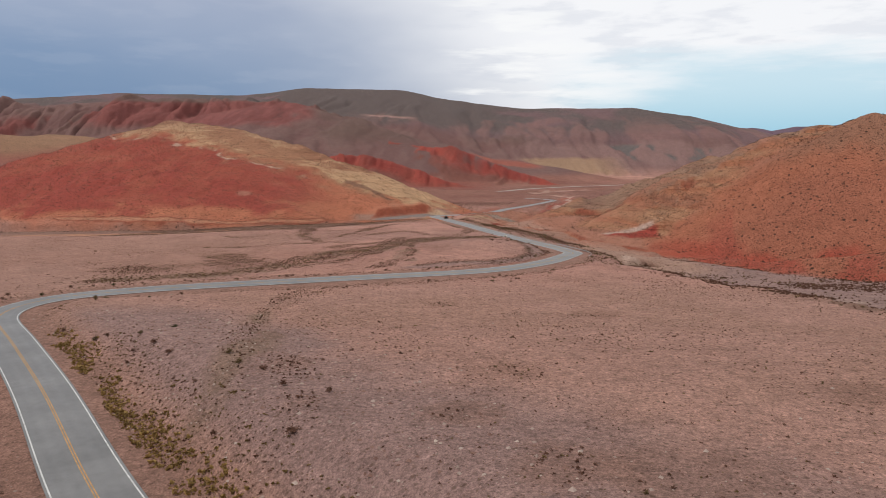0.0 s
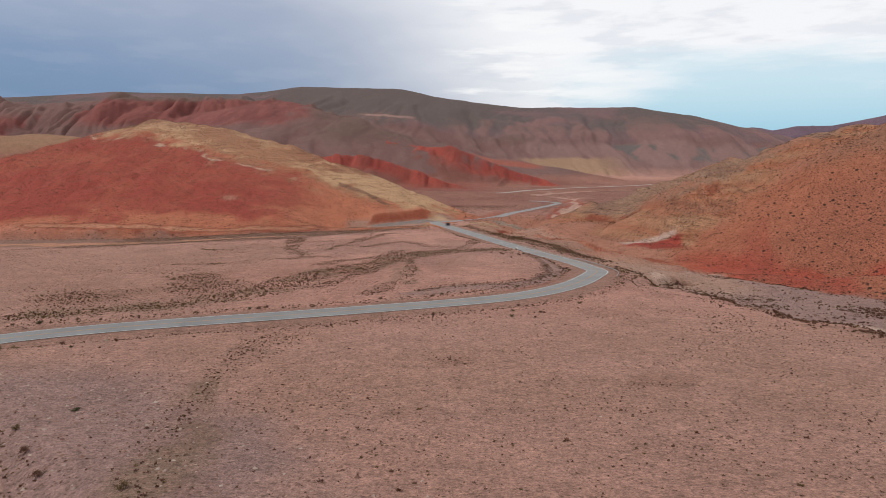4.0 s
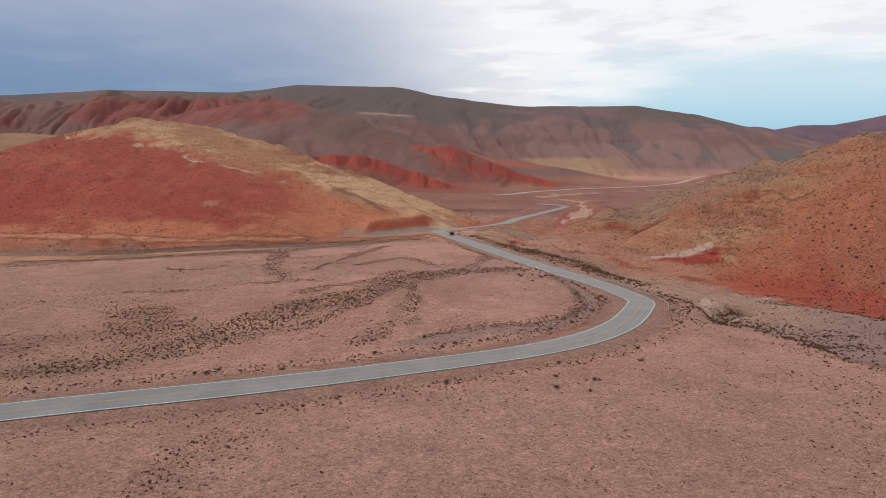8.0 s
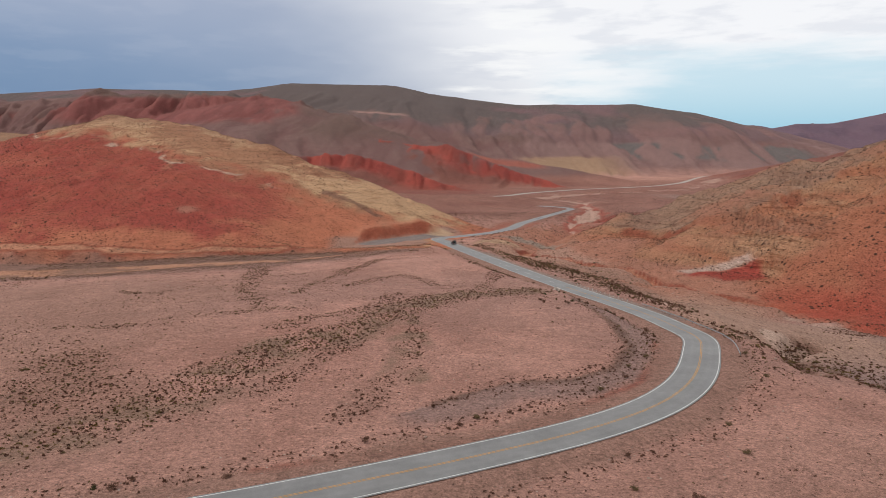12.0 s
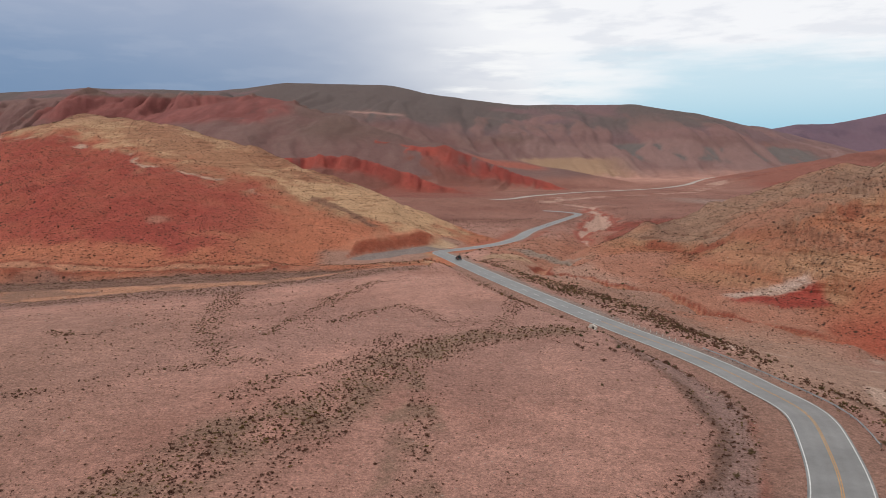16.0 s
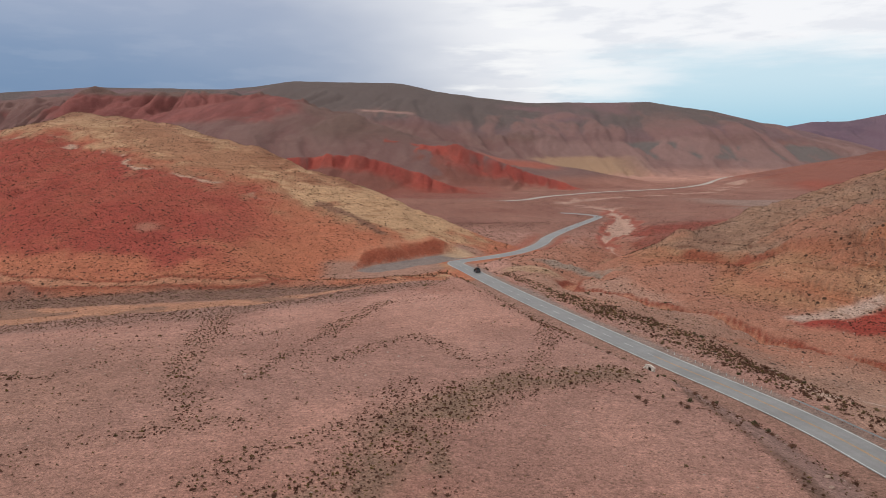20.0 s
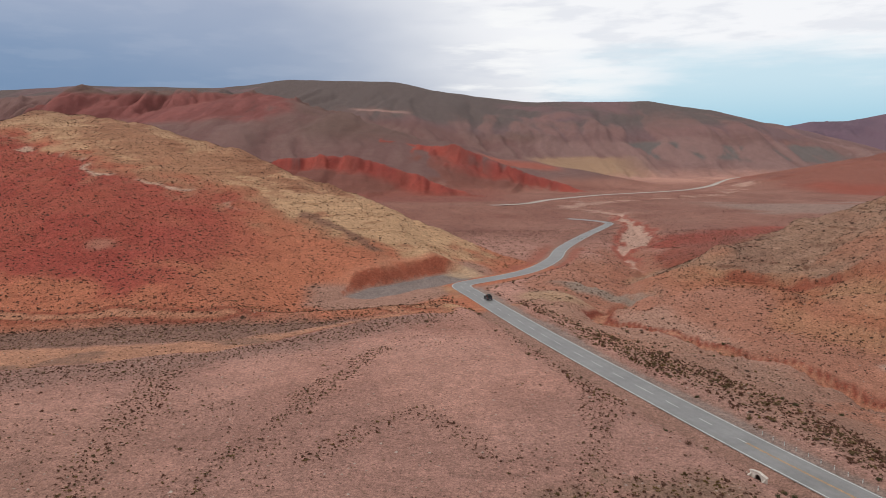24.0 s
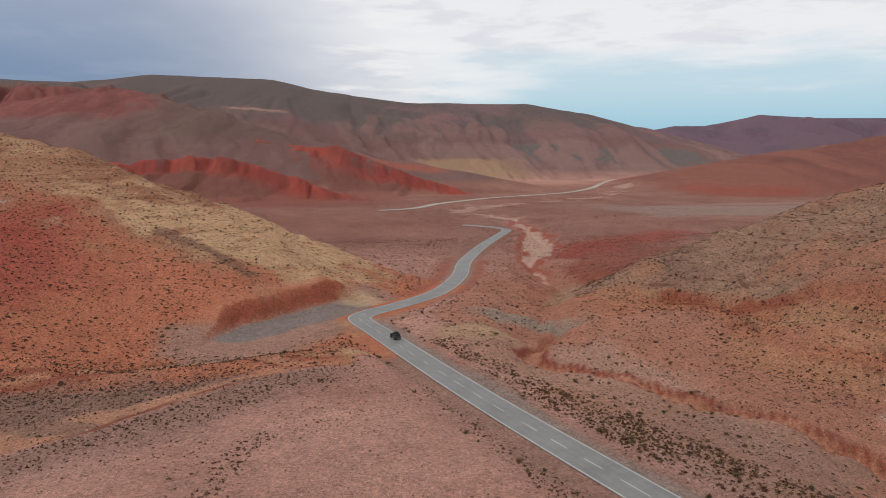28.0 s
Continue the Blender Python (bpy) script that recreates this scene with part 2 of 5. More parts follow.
FLOOR_Y = [-200, 40, 90, 125, 155, 190, 250, 300, 345, 400, 450, 580, 800, 1300, 2200, 5000]
FLOOR_Z = [24, 21, 17.8, 13.8, 12, 9, 6.2, 4.6, 3, 1.6, 0, -5, -15, -24, -31, -40]
LEFT_CREST = [(-560, 640, -30), (-430, 680, -5), (-330, 706, 50), (-272, 698, 73), (-201, 671, 65), (-143, 646, 49), (-83, 568, 32), (-50, 533, 16), (-30, 540, 1), (-8, 560, -9)]
RIGHT_CREST = [(360, 60, 60), (330, 200, 72), (268, 310, 70), (238, 355, 66), (220, 430, 56), (202, 498, 39), (193, 528, 30), (152, 532, 21), (118, 524, 9), (92, 510, 0)]
BACK_HILL = [(-800, 900, 75), (-560, 985, 62), (-420, 1010, 50), (-330, 1030, 20)]
RED_HILL = [(1700, 1300, 170), (1140, 1490, 74), (895, 1490, 41), (734, 1490, 9), (670, 1490, -14), (620, 1490, -36)]
FAR_CREST = [(-2600, 2500, 165), (-1700, 2700, 235), (-1250, 2750, 262), (-980, 2750, 258), (-780, 2750, 254), (-520, 2720, 280), (-180, 2720, 274), (40, 2720, 232), (304, 2713, 203), (720, 2720, 203), (930, 2720, 175), (1165, 2720, 126), (1340, 2720, 84), (1600, 2720, 10)]
RED_SPUR = [(-1700, 2250, 165), (-1250, 2200, 182), (-1030, 2180, 194), (-850, 2150, 200), (-680, 2120, 194), (-500, 2080, 180), (-440, 1980, 120)]
MID_CREST = [(-560, 2160, 186), (-450, 2030, 178), (-250, 1850, 120), (-20, 1700, 62), (230, 1560, 8), (420, 1480, -25)]
CLIFFS = [(-460, 1420, 8), (-380, 1385, 16), (-300, 1370, 24), (-231, 1372, 33), (-169, 1384, 35), (-126, 1362, 27), (-51, 1326, 7), (5, 1276, -11), (45, 1240, -20), (80, 1225, -26)]
RED_SHOULDER = [(-90, 1610, 52), (-36, 1578, 51), (23, 1529, 51), (68, 1458, 32), (111, 1418, 17), (148, 1412, 3), (182, 1385, -6), (215, 1350, -18), (235, 1330, -26)]
LOW_TABLE = [(300, 2250, 45), (700, 2300, 55), (1300, 2350, 30)]
LAST_CREST = [(1500, 4000, 100), (1640, 4000, 112), (1790, 4000, 168), (1900, 4000, 150), (2050, 4000, 175), (2250, 4000, 178), (2600, 4000, 246), (3000, 4000, 232), (3600, 4000, 240)]
GULLY = [(250, 235, -6), (200, 275, -7.5), (170, 300, -8.5), (145, 322, -8.6), (121, 346, -8), (104, 362, -7), (92, 374, -6.5), (82, 391, -6), (76, 400, -5.6), (68, 411, -5.3), (59, 424, -5.1), (51, 438, -5), (42, 450, -5), (38, 460, -5.4), (45, 475, -6.5), (61, 500, -8.6), (78, 545, -11.5), (90, 590, -13.4), (96, 640, -14.6), (103, 670, -15.4), (128, 720, -16.4), (140, 760, -17.4), (160, 850, -19), (172, 930, -20), (135, 1020, -20.8), (150, 1060, -21.4), (200, 1125, -22.5), (290, 1185, -23.5), (370, 1235, -24.6), (470, 1370, -26.5), (640, 1560, -28.5), (900, 1800, -31)]
PAD = [(-42, 491, -4.2), (-33, 501, -4.2), (-20, 514, -4.2), (-8, 526, -4.2)]
APRON = [(-62, 474, -4.4), (-40, 476, -3.9), (-18, 488, -3.9), (-4, 504, -4.0)]
SHORE_Y = [90, 140, 180, 210, 235, 250, 270, 290]
SHORE_X = [112, 96, 86, 83, 83, 77, 72, 65]
OUTCROP = [(-79, 562, 0), (-72, 556, 0), (-61, 546, 0), (-50, 538, 0), (-43, 530, 0)]
WASH = [(-95, 190, 0), (-69, 203, 0), (-62, 213, 0), (-53, 224, 0), (-49, 242, 0), (-42, 260, 0), (-29, 277, 0), (-16, 306, 0), (-8, 318, 0), (4, 326, 0), (22, 330, 0)]
SIDE_WASH = [(-13, 240, 0), (-13, 272, 0), (-14, 297, 0), (-10, 316, 0)]
NEAR_WASH = [(-30, 165, 0), (-36, 140, 0), (-35, 122, 0), (-30, 100, 0), (-27, 75, 0)]
TERRACE = [(33, 318, 0), (36, 286, 0), (34, 263, 0), (26, 246, 0), (16, 238, 0), (5, 237, 0), (-8, 226, 0)]
ROAD_BANK = [(7, 454, 0), (11, 413, 0), (18, 373, 0), (12, 352, 0), (7, 335, 0)]
PATCHES = [(8, 84, 7), (-7, 117, 5), (1, 144, 5), (18, 105, 5), (47, 72, 6), (10, 53, 6), (19, 51, 7), (2, 66, 4), (-72, 232, 20), (-80, 252, 14), (-95, 215, 20), (-20, 86, 6), (30, 132, 4), (-14, 70, 4)]
DITCH = [(-30, 200, 0), (-6, 209, 0), (4, 215.4, 0), (14, 223, 0), (28, 237, 0), (38, 254, 0), (42, 268, 0)]
SCARP_X = [-400, -250, -147, -100, -72, -54, -34, -9, 10]
SCARP_Y = [366, 374, 386, 400, 409, 424, 440, 451, 468]
FOOT_WASH = [(-260, 458, 0), (-190, 455, 0), (-121, 455, 0), (-90, 451, 0), (-75, 453, 0), (-66, 462, 0), (-53, 466, 0), (-38, 466, 0), (-26, 456, 0), (-14, 452, 0)]
LEDGE = [(84, 520, 0), (97, 505, 0), (110, 494, 0), (119, 484, 0), (122, 462, 0), (130, 442, 0), (141, 434, 0), (162, 423, 0), (200, 410, 0), (260, 395, 0)]
FAR_RISE = [(-170, 890, -4), (-60, 905, -6), (30, 915, -9), (80, 920, -12.5), (118, 925, -19)]
# rows of scrub that follow faint run-off lines over the plateau: points and width
SCRUB_ROWS = [
    ([(-46, 282, 0), (-38, 293, 0), (-25, 302, 0), (-20, 324, 0)], 4.0),
    ([(-77, 290, 0), (-68, 295, 0), (-57, 302, 0), (-49, 304, 0)], 4.5),
    ([(-56, 306, 0), (-60, 315, 0), (-69, 335, 0), (-73, 366, 0), (-79, 394, 0)], 7.0),
    ([(-98, 282, 0), (-87, 282, 0), (-79, 284, 0)], 3.0),
    ([(-52, 329, 0), (-48, 346, 0), (-39, 377, 0), (-30, 405, 0)], 4.0),
    ([(-36, 340, 0), (-31, 351, 0), (-20, 363, 0), (-6, 338, 0)], 3.5),
    ([(-87, 338, 0), (-95, 327, 0), (-104, 331, 0)], 3.0),
    ([(-17, 306, 0), (-12, 273, 0), (-13, 254, 0), (-16, 241, 0), (-19, 233, 0), (-21, 222, 0)], 3.0),
    ([(-27, 265, 0), (-33, 249, 0), (-38, 232, 0)], 3.0),
    ([(2, 330, 0), (11, 348, 0), (15, 372, 0), (10, 405, 0), (2, 440, 0)], 2.5),
    ([(-31, 105, 0), (-37, 143, 0), (-35, 165, 0), (-30, 184, 0)], 2.5),
]


def left_hill(x, y):
    return hill(x, y, LEFT_CREST, 0.57, 0.33, 18)


def right_hill(x, y):
    return hill(x, y, RIGHT_CREST, np.interp(y, [250, 330, 385, 440], [0.74, 0.74, 0.64, 0.54]), 0.6, 16)


def bedding(x, y, right):
    """The way through a bed of the right hill, from 0 at its foot to 1 at its lip."""
    beds = (right + 0.06 * y - 0.03 * x + 3.6 * fractal(x, y, 55, 4, 40) + 0.9 * fractal(x, y, 12, 3, 41)) / 3.6
    return beds - np.floor(beds)


def far_country(x, y, z):
    """The ranges that close the valley, laid over its floor."""
    broad, close, thin = gullies(x, y, 210, 70), gullies(x, y, 74, 77), gullies(x, y, 30, 84)
    mid = hill(x, y, MID_CREST, 0.45, 0.26, 60)
    mid = mid + (26 * broad + 11 * close + 3 * thin) * step(-15, 60, mid) * (1 - 0.8 * step(100, 175, mid))
    spur = hill(x, y, RED_SPUR, 0.4, 0.42, 25)
    spur = spur + (46 * broad + 58 * close + 14 * thin) * step(0, 60, spur) * (1 - 0.93 * step(150, 190, spur))
    table = hill(x, y, LOW_TABLE, 0.2, 0.25, 40) + 10 * broad + 18 * close + 6 * thin
    ridge = hill(x, y, FAR_CREST, 0.3, 0.33, 70)
    below = ridge - np.interp(x, [p[0] for p in FAR_CREST], [p[2] for p in FAR_CREST])
    ridge = ridge + (46 * broad + (24 * close + 8 * thin) * (1 - 0.7 * step(40, 110, ridge))) * step(-10, 60, ridge) * (1 - 0.88 * step(-90, -10, below))
    last = hill(x, y, LAST_CREST, 0.3, 0.28, 30)
    below = last - np.interp(x, [p[0] for p in LAST_CREST], [p[2] for p in LAST_CREST])
    last = last + (70 * broad + 20 * close) * step(20, 120, last) * (1 - step(-70, -8, below))
    for form in (mid, spur, scarp(x, y, CLIFFS, 15, 26, 0.16, 88)[0], scarp(x, y, RED_SHOULDER, 15, 28, 0.2, 92)[0], table, ridge, last):
        z = smooth_max(z, form, 5)
    return z


def landform(x, y):
    z = np.interp(y, FLOOR_Y, FLOOR_Z)
    # the low bench under the left hill, below an eroded scarp
    edge = y - np.interp(x, SCARP_X, SCARP_Y) + 3.5 * fractal(x, y, 22, 4, 5)
    z = z - np.interp(x, [-300, -170, -110, -40, -5], [8.5, 7, 4.0, 1.8, 0]) * (0.6 * step(-60, 12, edge) + 0.4 * step(0, 5, edge)) * (1 - step(150, 260, edge))
    # a run-off channel along the foot of the left hill
    z = z - 1.3 * (1 - step(1.2, 3.0, along(x, y, FOOT_WASH)[0] + 2.0 * fractal(x, y, 11, 3, 30)))
    # the ground drops from the road to the stream bed
    z = z - 4.6 * np.clip((x - 2 - np.interp(y, [300, 355, 419, 490, 510], [56, 36, 14, -3, -6])) / 34, 0, 1) * step(315, 345, y) * (1 - step(440, 470, y))
    # the land falls away to the stream on the right
    z = z - np.interp(y, [150, 200, 260, 330, 380], [0.02, 0.05, 0.17, 0.17, 0.0]) * np.clip(x - 48, 0, 50)
    # the eroded edge of the plateau over the wide stream bed
    shore = x - np.interp(y, SHORE_Y, SHORE_X) + 9 * fractal(x, y, 30, 3, 23) + 3 * fractal(x, y, 8, 2, 24)
    z = z - 2.6 * step(0, 3.5, shore) * (1 - step(285, 300, y)) * (1 - step(60, 110, shore)) * step(80, 110, y)
    # a hollow washed out below the bend
    z = z - 2.2 * (1 - step(2, 6, along(x, y, [(70, 258, 0), (73, 268, 0), (79, 284, 0), (90, 296, 0)])[0] + 2 * fractal(x, y, 7, 2, 29)))
    # the dry stream bed beside the road
    d, h, run, _ = along(x, y, GULLY)
    foot, foot_z = d, h
    wide = np.interp(run, [0, 120, 190, 260, 420, 900], [12, 9, 4, 2, 6, 18])
    wobble = 6 * fractal(x, y, 25, 3, 21)
    wobble = wobble + 3 * fractal(x, y, 9, 2, 22)
    cut = along(x + 2.5 * fractal(x, y, 14, 2, 31), y + 2.5 * fractal(x, y, 14, 2, 32), GULLY)[0]
    bed = h - 1.8 * (1 - step(1.4, 3.0, cut + 0.7 * fractal(x, y, 5, 2, 33))) + np.interp(run, [150, 230], [0.14, 0.32]) * np.maximum(d + wobble - wide, 0) + 0.4 * fractal(x, y, 9, 2, 3)
    z = -smooth_max(-z, -bed, 2.5)
    left, right = left_hill(x, y), right_hill(x, y)
    rough = fractal(x, y, 60, 4, 40)
    rills = creases(x, y, 38, 4, 46) - 0.5
    left = left + (2.2 * rough + 2.2 * rills + 2.2 * (creases(x, y * 0.45, 12, 4, 47) - 0.5)) * step(0, 18, left)
    crop = along(x, y, OUTCROP)[0]
    left = left + 2.0 * (1 - step(0.8, 2.6, crop + 1.5 * fractal(x, y, 6, 3, 45)))
    saw = bedding(x, y, right)
    right = right + 2.6 * (step(0.62, 0.84, saw) - saw) * step(380, 430, y) * step(-0.4, 0.3, fractal(x, y, 40, 3, 43)) + 4.0 * rills * step(0, 12, right) + 2.6 * (creases(x, y, 13, 4, 48) - 0.5) * step(-4, 6, right) + 2.5 * rough * step(0, 30, right) + 3.5 * fractal(x, y, 34, 3, 44) * (1 - step(25, 60, right))
    z = z + (2.2 * (creases(x, y, 15, 4, 49) - 0.5) + 0.9 * (creases(x, y, 5, 3, 56) - 0.5)) * (1 - step(14, 34, d)) * step(300, 330, y)
    # the broken red face in the foot of the right hill, and the ledge higher up
    u, v = x - 108, 396 - y - 0.22 * (x - 108) + 3 * fractal(x, y, 12, 3, 52)
    right = right - 6.5 * step(-1, 3.5, v) * (1 - step(10, 26, v)) * (1 - step(14, 22, np.abs(u - 2)))
    v, _, _, bank = along(x, y, LEDGE)
    v = v * bank + 4 * fractal(x, y, 20, 4, 53)
    right = right - (2.6 + 2.0 * fractal(x, y, 18, 3, 55)) * (1 - step(-2.2, 0.3, v)) * step(-30, -7, v) * step(88, 100, x) * step(395, 420, y)
    v = y - 300 - 0.5 * (x - 118) + 6 * fractal(x, y, 18, 3, 54)
    right = right - 4.0 * (1 - step(-3, 3, v)) * step(-30, -8, v) * step(92, 104, x) * (1 - step(150, 175, x))
    right = -smooth_max(-right, -(foot_z + 0.85 * np.maximum(foot - 5, 0) + 60 * step(385, 410, y)), 6.0)
    near = step(430, 452, y) if np.ndim(y) else 1.0
    z = smooth_max(z, left - 60 * (1 - near), 3)
    z = smooth_max(z, right, 4)
    # the trodden apron before the yard
    d, h, _, _ = along(x, y, APRON)
    z = -smooth_max(-z, -(h + 0.3 * np.maximum(d + 3 * fractal(x, y, 16, 3, 9) - 9, 0)), 1.5)
    # the levelled gravel yard cut into the foot of the left hill
    d, h, _, _ = along(x, y, PAD)
    z = -smooth_max(-z, -(h + 1.7 * np.maximum(d + 2.4 * fractal(x, y, 9, 4, 8) - 8.5, 0)), 0.5)
    z = smooth_max(z, hill(x, y, BACK_HILL, 0.3, 0.3, 30) + 6 * fractal(x, y, 90, 3, 50), 6)
    red = hill(x, y, RED_HILL, 0.22, 0.20, 40)
    z = smooth_max(z, red + 9 * (creases(x * 1.5, y * 0.6, 90, 3, 60) - 0.5) * step(-10, 30, red), 6)
    z = smooth_max(z, hill(x, y, FAR_RISE, 0.1, 0.12, 15) + 1.2 * fractal(x, y, 30, 3, 51), 3)
    if np.ndim(y) and np.min(y) < 1050:
        far = y > 1050
        if far.any():
            z[far] = far_country(x[far], y[far], z[far])
    else:
        z = far_country(x, y, z)
    return z + 0.12 * fractal(x, y, 5, 3, 90) * step(40, 60, y)

ROAD = [(60.0, -62.0, 15.2), (17.6, -1.6, 13.8), (-9.0, 31.5, 13.0), (-22.3, 48.1, 12.64), (-36.6, 65.9, 12.24), (-56.8, 93.1, 11.66), (-79.7, 122.0, 11.03), (-95.9, 143.1, 10.59), (-94.6, 160.6, 10.33), (-72.3, 175.2, 9.94), (-31.5, 190.2, 9.47), (13.3, 214.8, 7.45), (31.4, 229.1, 7.15), (41.7, 245.2, 6.27), (48.6, 261.5, 5.21), (54.1, 275.5, 4.0), (53.0, 284.6, 3.19), (52.5, 300.8, 1.93), (48.2, 321.7, 0.81), (36.2, 355.6, 0.03), (14.5, 419.3, -0.56), (-2.9, 489.6, -3.14), (-6.7, 508.6, -3.84), (6.6, 522.9, -4.49), (27.4, 550.0, -5.81), (46.3, 597.4, -8.39), (60.7, 650.5, -10.88), (91.8, 733.3, -14.32), (125.3, 804.3, -15.36), (134.1, 829.0, -15.6), (122.0, 852.0, -15.8), (104, 872, -16.4)]


def spline(points, gap):
    """A smooth line through points, with a place every gap metres."""
    p = [Vector(v) for v in points]
    p = [2 * p[0] - p[1]] + p + [2 * p[-1] - p[-2]]
    out = []
    for a, b, c, d in zip(p, p[1:], p[2:], p[3:]):
        n = max(2, int((c - b).length / gap))
        for k in range(n):
            t = k / n
            out.append(0.5 * (2 * b + (c - a) * t + (2 * a - 5 * b + 4 * c - d) * t * t + (3 * b - a - 3 * c + d) * t**3))
    return [tuple(v) for v in out + [p[-2]]]


def evened(line, reach):
    """The line with its corners rounded over so many places to both sides."""
    p = np.array(line)
    q = np.concatenate([np.repeat(p[:1], reach, 0), p, np.repeat(p[-1:], reach, 0)])
    w = np.hanning(2 * reach + 3)[1:-1]
    return [tuple(float(np.dot(q[k:k + 2 * reach + 1, c], w) / w.sum()) for c in range(3)) for k in range(len(p))]


FINE = evened(spline(ROAD, 2), 7)
ROAD_LINE = FINE[::3] + FINE[-1:]


def land(x, y):
    """The ground with the road's cuttings and banks."""
    z = landform(x, y)
    d, h, run, _ = along(x, y, ROAD_LINE)
    k = 1 - step(6.5, 19 + 5 * fractal(x, y, 30, 2, 11), d)
    return z * (1 - k) + (h - 0.1 - 0.4 * step(5.0, 8.5, d) + 0.1 * fractal(x, y, 6, 2, 12) * step(5, 7, d)) * k


def spaced(stops, gaps):
    """Grid lines whose spacing runs from gap to gap between the stops."""
    out = [stops[0]]
    while out[-1] < stops[-1]:
        out.append(out[-1] + float(np.interp(out[-1], stops, gaps)))
    return np.array(out)


def mesh_object(name, verts, faces, material, smooth=True):
    me = bpy.data.meshes.new(name)
    me.vertices.add(len(verts))
    me.vertices.foreach_set("co", np.asarray(verts, np.float32).ravel())
    me.loops.add(faces.size)
    me.loops.foreach_set("vertex_index", faces.ravel().astype(np.int32))
    n = faces.shape[1]
    me.polygons.add(len(faces))
    me.polygons.foreach_set("loop_start", np.arange(0, faces.size, n, dtype=np.int32))
    me.polygons.foreach_set("loop_total", np.full(len(faces), n, np.int32))
    me.polygons.foreach_set("use_smooth", np.full(len(faces), smooth))
    me.update(calc_edges=True)
    me.materials.append(material)
    return new(name, me)


def grid_faces(nx, ny):
    k = np.arange(nx * ny).reshape(ny, nx)
    return np.stack([k[:-1, :-1], k[:-1, 1:], k[1:, 1:], k[1:, :-1]], -1).reshape(-1, 4)


def ribbon(line, left, right, lift):
    verts, n = [], len(line)
    for k, (x, y, z) in enumerate(line):
        a, b = line[max(k - 1, 0)], line[min(k + 1, n - 1)]
        dx, dy = b[0] - a[0], b[1] - a[1]
        s = math.hypot(dx, dy)
        for w in (left, right):
            verts.append((x - dy / s * w, y + dx / s * w, z + lift))
    return np.array(verts), grid_faces(2, n)


# ---- colours of the ground ----
def tint(base, colour, k):
    return base + (np.array(colour) - base) * np.clip(k, 0, 1)[..., None]


def soil_colours(x, y, z, slope):
    n1, n2, n3 = fractal(x, y, 45, 4, 101), fractal(x, y, 14, 3, 102), fractal(x, y, 160, 3, 103)
    c = np.broadcast_to(np.array((0.455, 0.236, 0.183)), x.shape + (3,)).copy()
    c = tint(c, (0.535, 0.288, 0.228), 0.5 + 0.4 * n1)
    c = tint(c, (0.35, 0.165, 0.124), 0.15 + 0.4 * n2 - 0.3 * n1)
    c = tint(c, (0.33, 0.195, 0.162), 0.4 * step(0.0, 0.6, n3 + 0.4 * n2))
    c = tint(c, (0.37, 0.208, 0.158), 0.7 * (1 - step(-95, -45, x + 14 * n1)) * (1 - step(310, 390, y)))
    # the near plateau: paler, greyer dust
    c = tint(c, (0.435, 0.25, 0.196), 0.75 * (1 - step(150, 240, y + 30 * n1)))
    c = tint(c, (0.37, 0.208, 0.152), 0.5 * (1 - step(150, 240, y)) * step(0.0, 0.5, n1))
    # stony mauve slope beside the first bend
    d, _, _, _ = along(x, y, ROAD_LINE)
    c = tint(c, (0.325, 0.205, 0.182), 0.85 * (1 - step(28, 46, d + 8 * n2)) * (1 - step(130, 150, y)) * step(9, 15, d))
    # washes and scrub flats: darker humus soil
    for line, wide in ((WASH, 10), (SIDE_WASH, 2.5), (NEAR_WASH, 5), (ROAD_BANK, 3)):
        w = along(x, y, line)[0] + 4 * n1 + 2.5 * n2
        c = tint(c, (0.265, 0.168, 0.118), 0.75 * (1 - step(wide * 0.1, wide, w)) * step(-0.5, 0.25, fractal(x, y, 7, 3, 106)))
    for row, wide in SCRUB_ROWS:
        c = tint(c, (0.29, 0.165, 0.125), 0.2 * (1 - step(wide * 0.2, wide, along(x, y, row)[0] + 4 * n2)))
    for px, py, rad in PATCHES:
        c = tint(c, (0.28, 0.15, 0.108), 0.45 * (1 - step(rad * 0.3, rad * 1.1, np.hypot(x - px, y - py) + 5 * n2)))
    # the stony shelf inside the second bend, its rim and the red ditch below it
    shelf, _, _, side = along(x, y, TERRACE)
    c = tint(c, (0.3, 0.19, 0.165), 0.8 * (side > 0) * (1 - step(6, 11, shelf + 2 * n2)) * step(7, 10, d))
    c = tint(c, (0.19, 0.11, 0.085), 0.8 * (1 - step(0.5, 1.5, shelf + 0.8 * n2)))
    ditch = along(x, y, DITCH)[0]
    c = tint(c, (0.29, 0.075, 0.05), 0.9 * (1 - step(0.9, 2.0, ditch + 0.8 * n2)))
    # raked earth verges
    c = tint(c, (0.33, 0.185, 0.142), 0.9 * (1 - step(7, 10.5, d + 2 * n2)))
    # orange earth between the road and the right hill
    c = tint(c, (0.42, 0.183, 0.118), 0.8 * step(0, 8, x - np.interp(y, [300, 360, 420, 500, 560], [75, 46, 26, 12, 40])) * step(325, 360, y + 10 * n1) * (1 - step(560, 640, y)) * step(9, 14, d))
    # dry stream bed: grey gravel flat, pale sand, red banks
    g, gh, run, _ = along(x, y, GULLY)
    wide = np.interp(run, [0, 120, 190, 260, 420, 900], [14, 12, 5, 3, 8, 20])
    shore = x - np.interp(y, SHORE_Y, SHORE_X) + 9 * fractal(x, y, 30, 3, 23) + 3 * fractal(x, y, 8, 2, 24)
    flat = step(0, 5, shore) * (1 - step(300, 335, y + 12 * n1)) * step(100, 125, y)
    c = tint(c, (0.31, 0.205, 0.183), 0.85 * flat)
